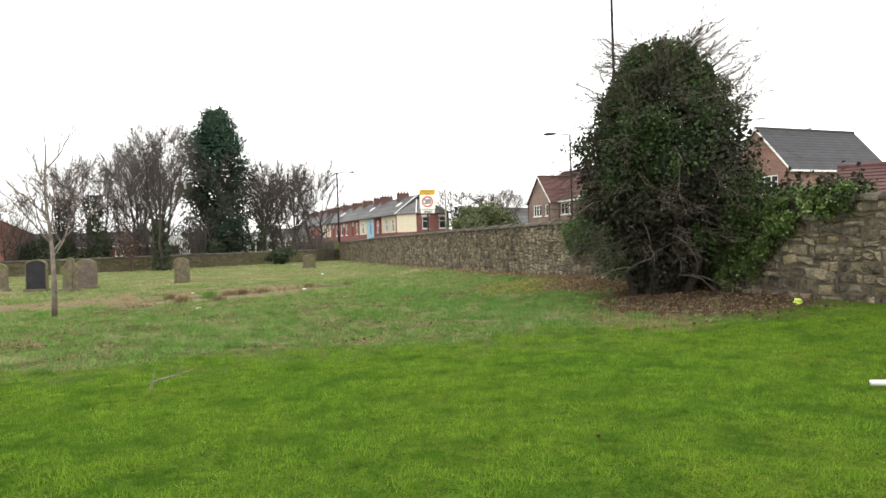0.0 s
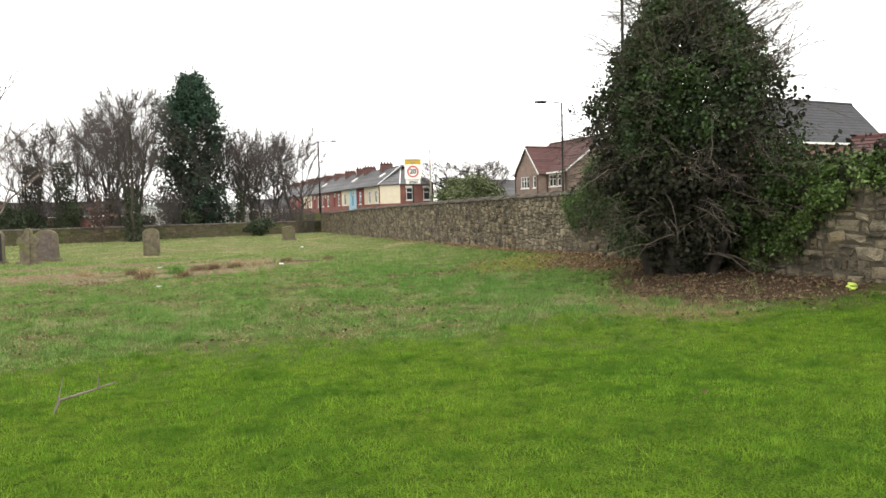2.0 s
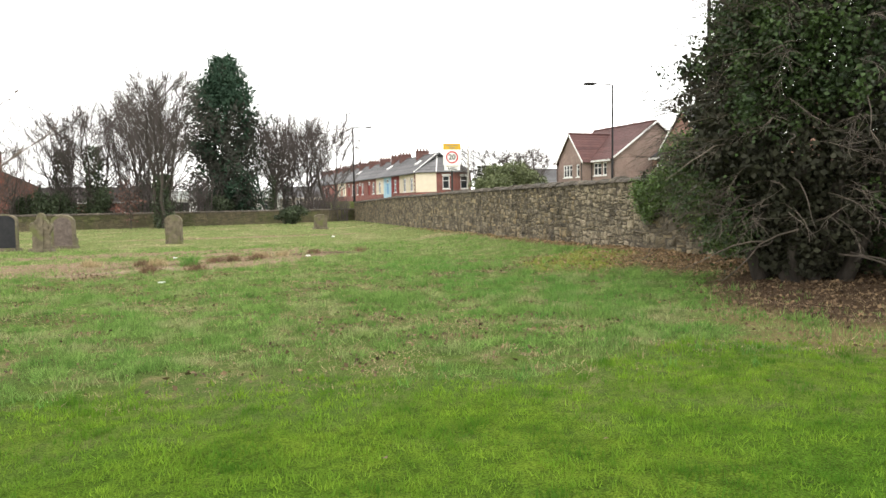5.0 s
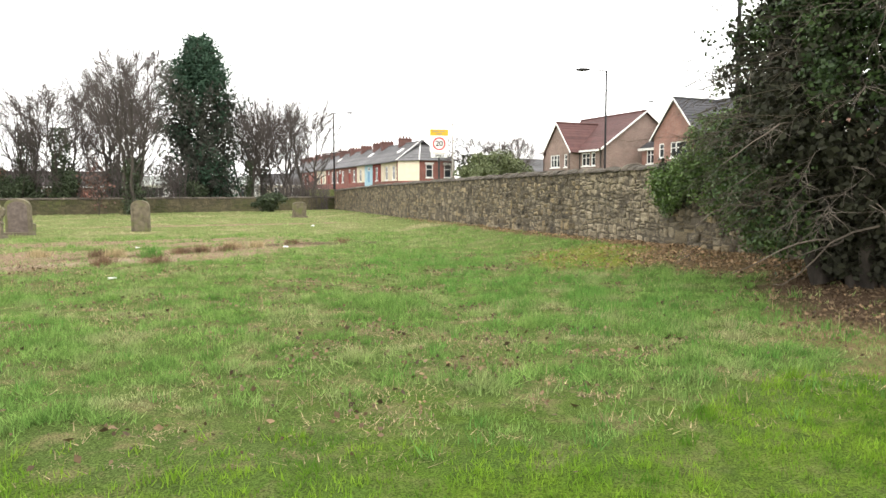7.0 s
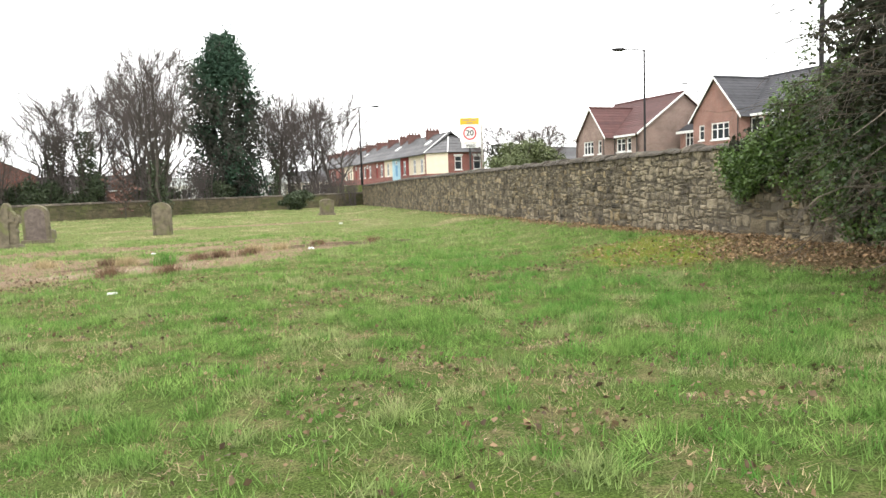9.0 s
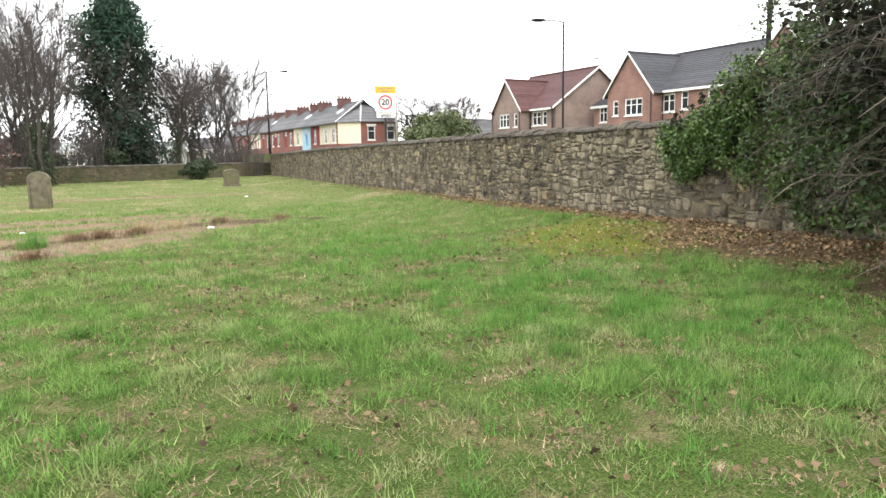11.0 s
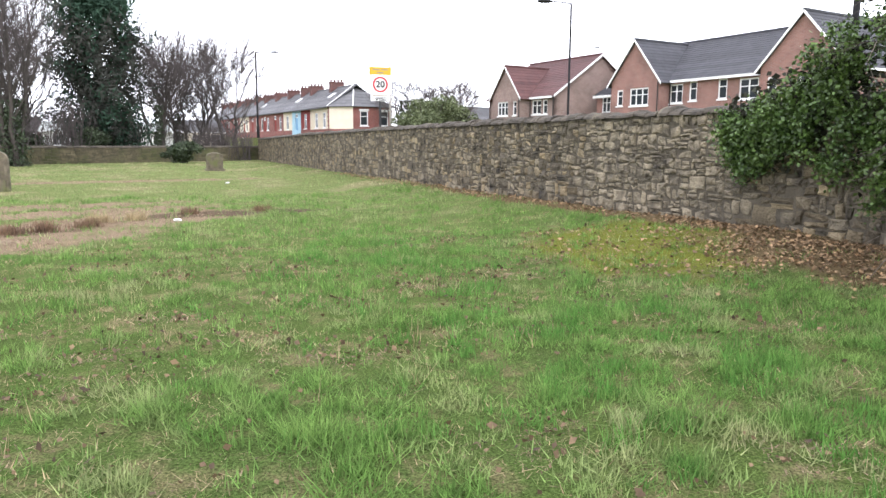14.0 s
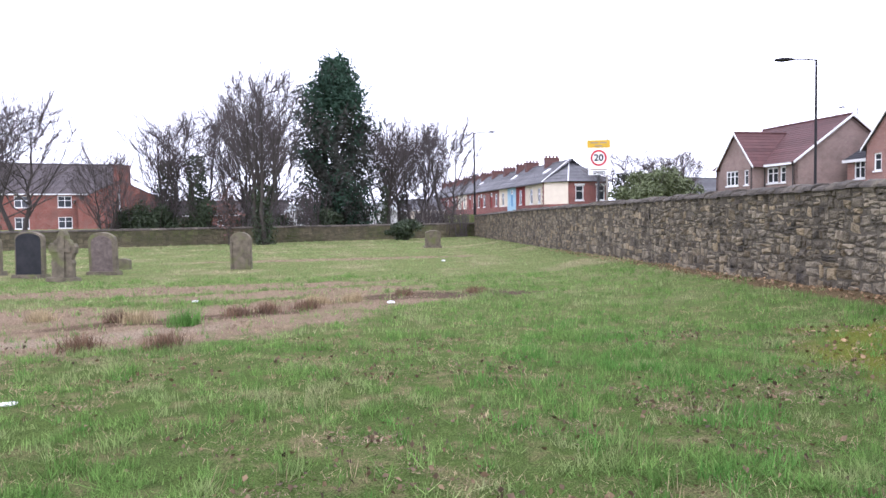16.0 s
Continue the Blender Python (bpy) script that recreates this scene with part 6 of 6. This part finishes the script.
for x, y, h, mt in ((-1.1, 22.6, 0.24, M_DEAD), (-0.1, 22.7, 0.26, M_DEAD), (-1.3, 25.4, 0.28, M_STRAW), (-0.4, 24.9, 0.34, M_LUSH), (0.7, 26.4, 0.24, M_DEAD), (1.5, 27.6, 0.22, M_STRAW),
                    (0.2, 26.1, 0.22, M_DEAD), (-1.7, 25.6, 0.22, M_DEAD), (1.3, 26.9, 0.2, M_DEAD), (3.3, 29.0, 0.18, M_DEAD), (5.0, 29.4, 0.2, M_DEAD), (2.2, 28.0, 0.22, M_STRAW), (-3.2, 25.9, 0.24, M_STRAW)):
    tussock(x, y, h, 320, mt, "tall green grass tussock" if mt is M_LUSH else "low tuft of dead brown stems in the dry patch" if mt is M_DEAD else "tall straw-coloured grass tussock in the dry patch", int(x * 10 + 50))


def nearness(x, y, keep):
    """How thickly leaves lie: 1 in the heart of a patch, thinning out past its rim."""
    best = np.zeros(len(x))
    for (cx, cy, rx, ry, turn, rough, colour) in PATCHES:
        if colour in keep:
            a = radians(turn)
            u, v = (x - cx) * math.cos(a) + (y - cy) * math.sin(a), -(x - cx) * math.sin(a) + (y - cy) * math.cos(a)
            best = np.maximum(best, np.clip(1.38 - 1.1 * np.sqrt((u / rx) ** 2 + (v / ry) ** 2) + 0.35 * smooth_noise(x, y, 5.0, 3), 0, 1))
    return best


def fallen(count, x0, x1, y0, y1, size, patchy):
    x, y = rng.uniform(x0, x1, count), rng.uniform(y0, y1, count)
    if patchy:
        k = rng.uniform(size=count) < nearness(x, y, patchy)
        x, y = x[k], y[k]
    c = np.stack([x, y, ground_z(x, y) + 0.02 + rng.uniform(0, 0.03, len(x))], 1)
    return leaf_quads(rng, c, size * rng.uniform(0.6, 1.15, len(x)), flat=0.7)


def drift():
    """Clusters of dead leaves caught between the tufts."""
    k = np.repeat(np.arange(len(SPOT_X)), (SPOT_R * 85).astype(int))
    n = len(k)
    x, y = SPOT_X[k] + rng.normal(size=n) * SPOT_R[k] * 0.8, SPOT_Y[k] + rng.normal(size=n) * SPOT_R[k] * 0.6
    return leaf_quads(rng, np.stack([x, y, ground_z(x, y) + rng.uniform(0.015, 0.05, n)], 1), rng.uniform(0.018, 0.04, n), flat=0.3)


leaves = np.concatenate([fallen(19000, 7.8, 11.0, 12.6, 21.5, 0.04, (LEAFY,)), fallen(1500, 7.5, 11.0, 17, 23, 0.045, (MOSS,)),
                         fallen(1500, 10.3, 11.05, 19, 45, 0.05, None), fallen(10, 6.0, 9.0, 9, 14, 0.04, None)])
tagged(cloud("fallen_leaves", leaves, 4, M_LEAFDEAD), "brown fallen leaves drifted along the foot of the wall", "leaf litter", kind="stuff")

tagged(cloud("scattered_leaves", np.concatenate([drift(), fallen(5000, 8.0, 11.0, 9, 15.6, 0.04, (SOIL,)), fallen(500, 6.0, 9.0, 9, 14, 0.04, (THIN,)), fallen(220, -5, 10, 4, 26, 0.034, None), fallen(420, -4, 9.5, 10.3, 19, 0.027, None) + np.array([0, 0, 0.02])]), 4, M_LEAFOLD), "dull brown dead leaves caught between the grass tufts", "leaf litter", kind="stuff")


# ---- the stones of the walls ----
def stone_shapes(count, seed, crown=0.0):
    """Rough unit blocks: y along, z up, face towards -x. Shared by many stones."""
    rp = random.Random(seed)
    out = []
    for _ in range(count):
        j = lambda s: rp.uniform(-s, s)
        base = [(-0.5, -0.5), (0.0, -0.5), (0.5, -0.5), (0.5, 0.0), (0.5, 0.5), (0.0, 0.5), (-0.5, 0.5), (-0.5, 0.0)]
        edge = [(y + j(0.10), z + j(0.13)) for y, z in base]
        v = [(0.9, y * 0.96, z * 0.96) for y, z in edge]
        v += [(0.12 + j(0.08), y, z) for y, z in edge]
        v += [(-0.2 + j(0.22), y * 0.80 + j(0.03), z * 0.76 + j(0.03)) for y, z in edge]
        v.append((-0.32 + j(0.25), j(0.1), j(0.1)))
        f = []
        for r in (0, 8):
            for k in range(8):
                f.append((r + k, r + (k + 1) % 8, r + 8 + (k + 1) % 8, r + 8 + k))
        for k in range(8):
            f.append((16 + k, 16 + (k + 1) % 8, 24))
        out.append((np.array(v), f))
    return out


def plain_shapes(count, seed):
    """The same blocks with fewer faces, for stones far off."""
    rp = random.Random(seed)
    out = []
    for _ in range(count):
        e = [(y + rp.uniform(-0.07, 0.07), z + rp.uniform(-0.09, 0.09)) for y, z in ((-0.5, -0.5), (0.5, -0.5), (0.5, 0.5), (-0.5, 0.5))]
        v = [(0.5, y, z) for y, z in e] + [(-0.2 + rp.uniform(-0.2, 0.2), y * 0.85, z * 0.82) for y, z in e]
        out.append((np.array(v), [(k, (k + 1) % 4, 4 + (k + 1) % 4, 4 + k) for k in range(4)] + [(4, 5, 6, 7)]))
    return out


SHAPES, PLAIN = stone_shapes(14, 3), plain_shapes(14, 4)
stone_meshes = []
for v, f in SHAPES:
    m = bpy.data.meshes.new("stone")
    m.from_pydata(v.tolist(), [], f)
    m.materials.append(M_STONE)
    stone_meshes.append(m)


def rubble(y_from, y_to, lo, hi, courses, size, seed):
    """Irregular courses: (y, z, length, height) of each stone, in metres."""
    rp = random.Random(seed)
    hs = [rp.uniform(0.75, 1.3) * (1.35 if k < 2 else 1.0) for k in range(courses)]
    tot = sum(hs)
    acc = 0.0
    out = []
    for k, h in enumerate(hs):
        y = y_from + rp.uniform(0, 0.2)
        while y < y_to:
            l = size * rp.choice((0.45, 0.55, 0.65, 0.8, 0.9, 1.0, 1.2, 1.6)) * rp.uniform(0.85, 1.15) * (1.15 if k < 3 else 1.0) * (1.15 if y < 11.5 else 1.0)
            c = y + l / 2
            span = hi(c) - lo(c)
            wave = 0.045 * math.sin(c * 2.1 + k * 1.7) + 0.03 * math.sin(c * 5.3 + k)
            z0, z1 = lo(c) + span * acc / tot + wave, lo(c) + span * (acc + h) / tot + 0.045 * math.sin(c * 2.1 + (k + 1) * 1.7) + 0.03 * math.sin(c * 5.3 + k + 1)
            if rp.random() < 0.24 and z1 - z0 > 0.12 and c > 12:
                t = z0 + (z1 - z0) * rp.uniform(0.38, 0.62)
                out += [(c, (z0 + t) / 2, l, t - z0), (c, (t + z1) / 2, l, z1 - t)]
            else:
                out.append((c, (z0 + z1) / 2, l, z1 - z0))
            y += l
        acc += h
    return out


rp = random.Random(12)
V, F = [], []
singles = 0
for (c, z, l, h) in rubble(5.5, WALL_END - 0.1, lambda y: base_z(y) - 0.12, lambda y: top_z(y) - 0.01, 11, 0.235, 5):
    k = rp.randrange(len(SHAPES))
    sy, sz = max(0.05, l - 0.02), max(0.04, h - 0.016) * rp.uniform(0.88, 1.04)
    x = WALL_X + 0.02 + rp.uniform(-0.022, 0.018)
    if 20.2 < c < 24.6 and singles < 300:
        o = new("stone", stone_meshes[k])
        o.parent = wall_east
        o.matrix_basis = Matrix.LocRotScale((x, c, z), Euler((rp.gauss(0, 0.06), 0, rp.gauss(0, 0.06))), (0.085, sy, sz))
        singles += 1
    else:
        i = len(V)
        v, f = (SHAPES if c < 34 else PLAIN)[k]
        t = rp.gauss(0, 0.06)
        w = v * np.array([0.085, sy, sz])
        w = np.stack([w[:, 0], w[:, 1] * math.cos(t) - w[:, 2] * math.sin(t), w[:, 1] * math.sin(t) + w[:, 2] * math.cos(t)], 1)
        V += (w + np.array([x, c, z])).tolist()
        F += [tuple(i + q for q in g) for g in f]
m = bpy.data.meshes.new("stonework")
m.from_pydata(V, [], F)
m.materials.append(M_STONE)
o = new("stonework", m)
o.parent = wall_east
tagged(o, kind="stuff")


def coping_shapes(count, seed):
    rp = random.Random(seed)
    out = []
    prof = [(-0.56, 0.0), (-0.55, 0.35), (-0.40, 0.78), (-0.12, 1.0), (0.2, 1.0), (0.45, 0.7), (0.55, 0.3), (0.55, 0.0)]
    for _ in range(count):
        v, f = [], []
        for s in (-0.5, -0.42, 0.42, 0.5):
            q = 0.9 if abs(s) == 0.5 else 1.0
            v += [(x * q + rp.uniform(-0.04, 0.04), s + rp.uniform(-0.03, 0.03), z * q + rp.uniform(-0.09, 0.09) * (z > 0)) for x, z in prof]
        for r in range(3):
            for k in range(8):
                f.append((r * 8 + k, r * 8 + (k + 1) % 8, r * 8 + 8 + (k + 1) % 8, r * 8 + 8 + k))
        f += [tuple(range(8)), tuple(range(24, 32))]
        m = bpy.data.meshes.new("coping_stone")
        m.from_pydata(v, [], f)
        m.materials.append(M_COPING)
        out.append(m)
    return out


copings = coping_shapes(9, 6)
y = 5.5
while y < WALL_END - 0.3:
    l = rp.uniform(0.24, 0.5)
    o = new("coping_stone", rp.choice(copings))
    o.parent = wall_east
    o.matrix_basis = Matrix.LocRotScale((WALL_X + 0.22, y + l / 2, top_z(y + l / 2) - 0.01), Euler((rp.gauss(0, 0.05), rp.gauss(0, 0.03), rp.gauss(0, 0.04))), (0.50, l - 0.01, rp.uniform(0.10, 0.18)))
    y += l

# far wall: stones along its face, in the wall's own direction
V, F = [], []
turn = np.array([[-far_nrm.x, far_dir.x, 0], [-far_nrm.y, far_dir.y, 0], [0, 0, 1]])
for (c, z, l, h) in rubble(0.3, far_len - 20, lambda u: -0.42, lambda u: 0.9, 6, 0.42, 15):
    k = rp.randrange(len(SHAPES))
    p = PLAIN[k][0] * np.array([0.08, l - 0.02, h - 0.02]) @ turn.T + np.array(FAR_A + far_dir * c + far_nrm * 0.01) + np.array([0, 0, z])
    i = len(V)
    V += p.tolist()
    F += [tuple(i + q for q in f) for f in PLAIN[k][1]]
m = bpy.data.meshes.new("stonework")
m.from_pydata(V, [], F)
m.materials.append(M_STONE_MOSSY)
o = new("stonework", m)
o.parent = wall_north
tagged(o, kind="stuff")
a = math.atan2(far_dir.y, far_dir.x) - math.pi / 2
u = 0.3
while u < far_len - 14:
    l = rp.uniform(0.4, 0.75)
    p = FAR_A + far_dir * (u + l / 2) - far_nrm * 0.2
    o = new("coping_stone", rp.choice(copings))
    o.parent = wall_north
    o.matrix_basis = Matrix.LocRotScale((p.x, p.y, 0.9), Euler((0, 0, a)), (0.46, l - 0.02, 0.16))
    u += l
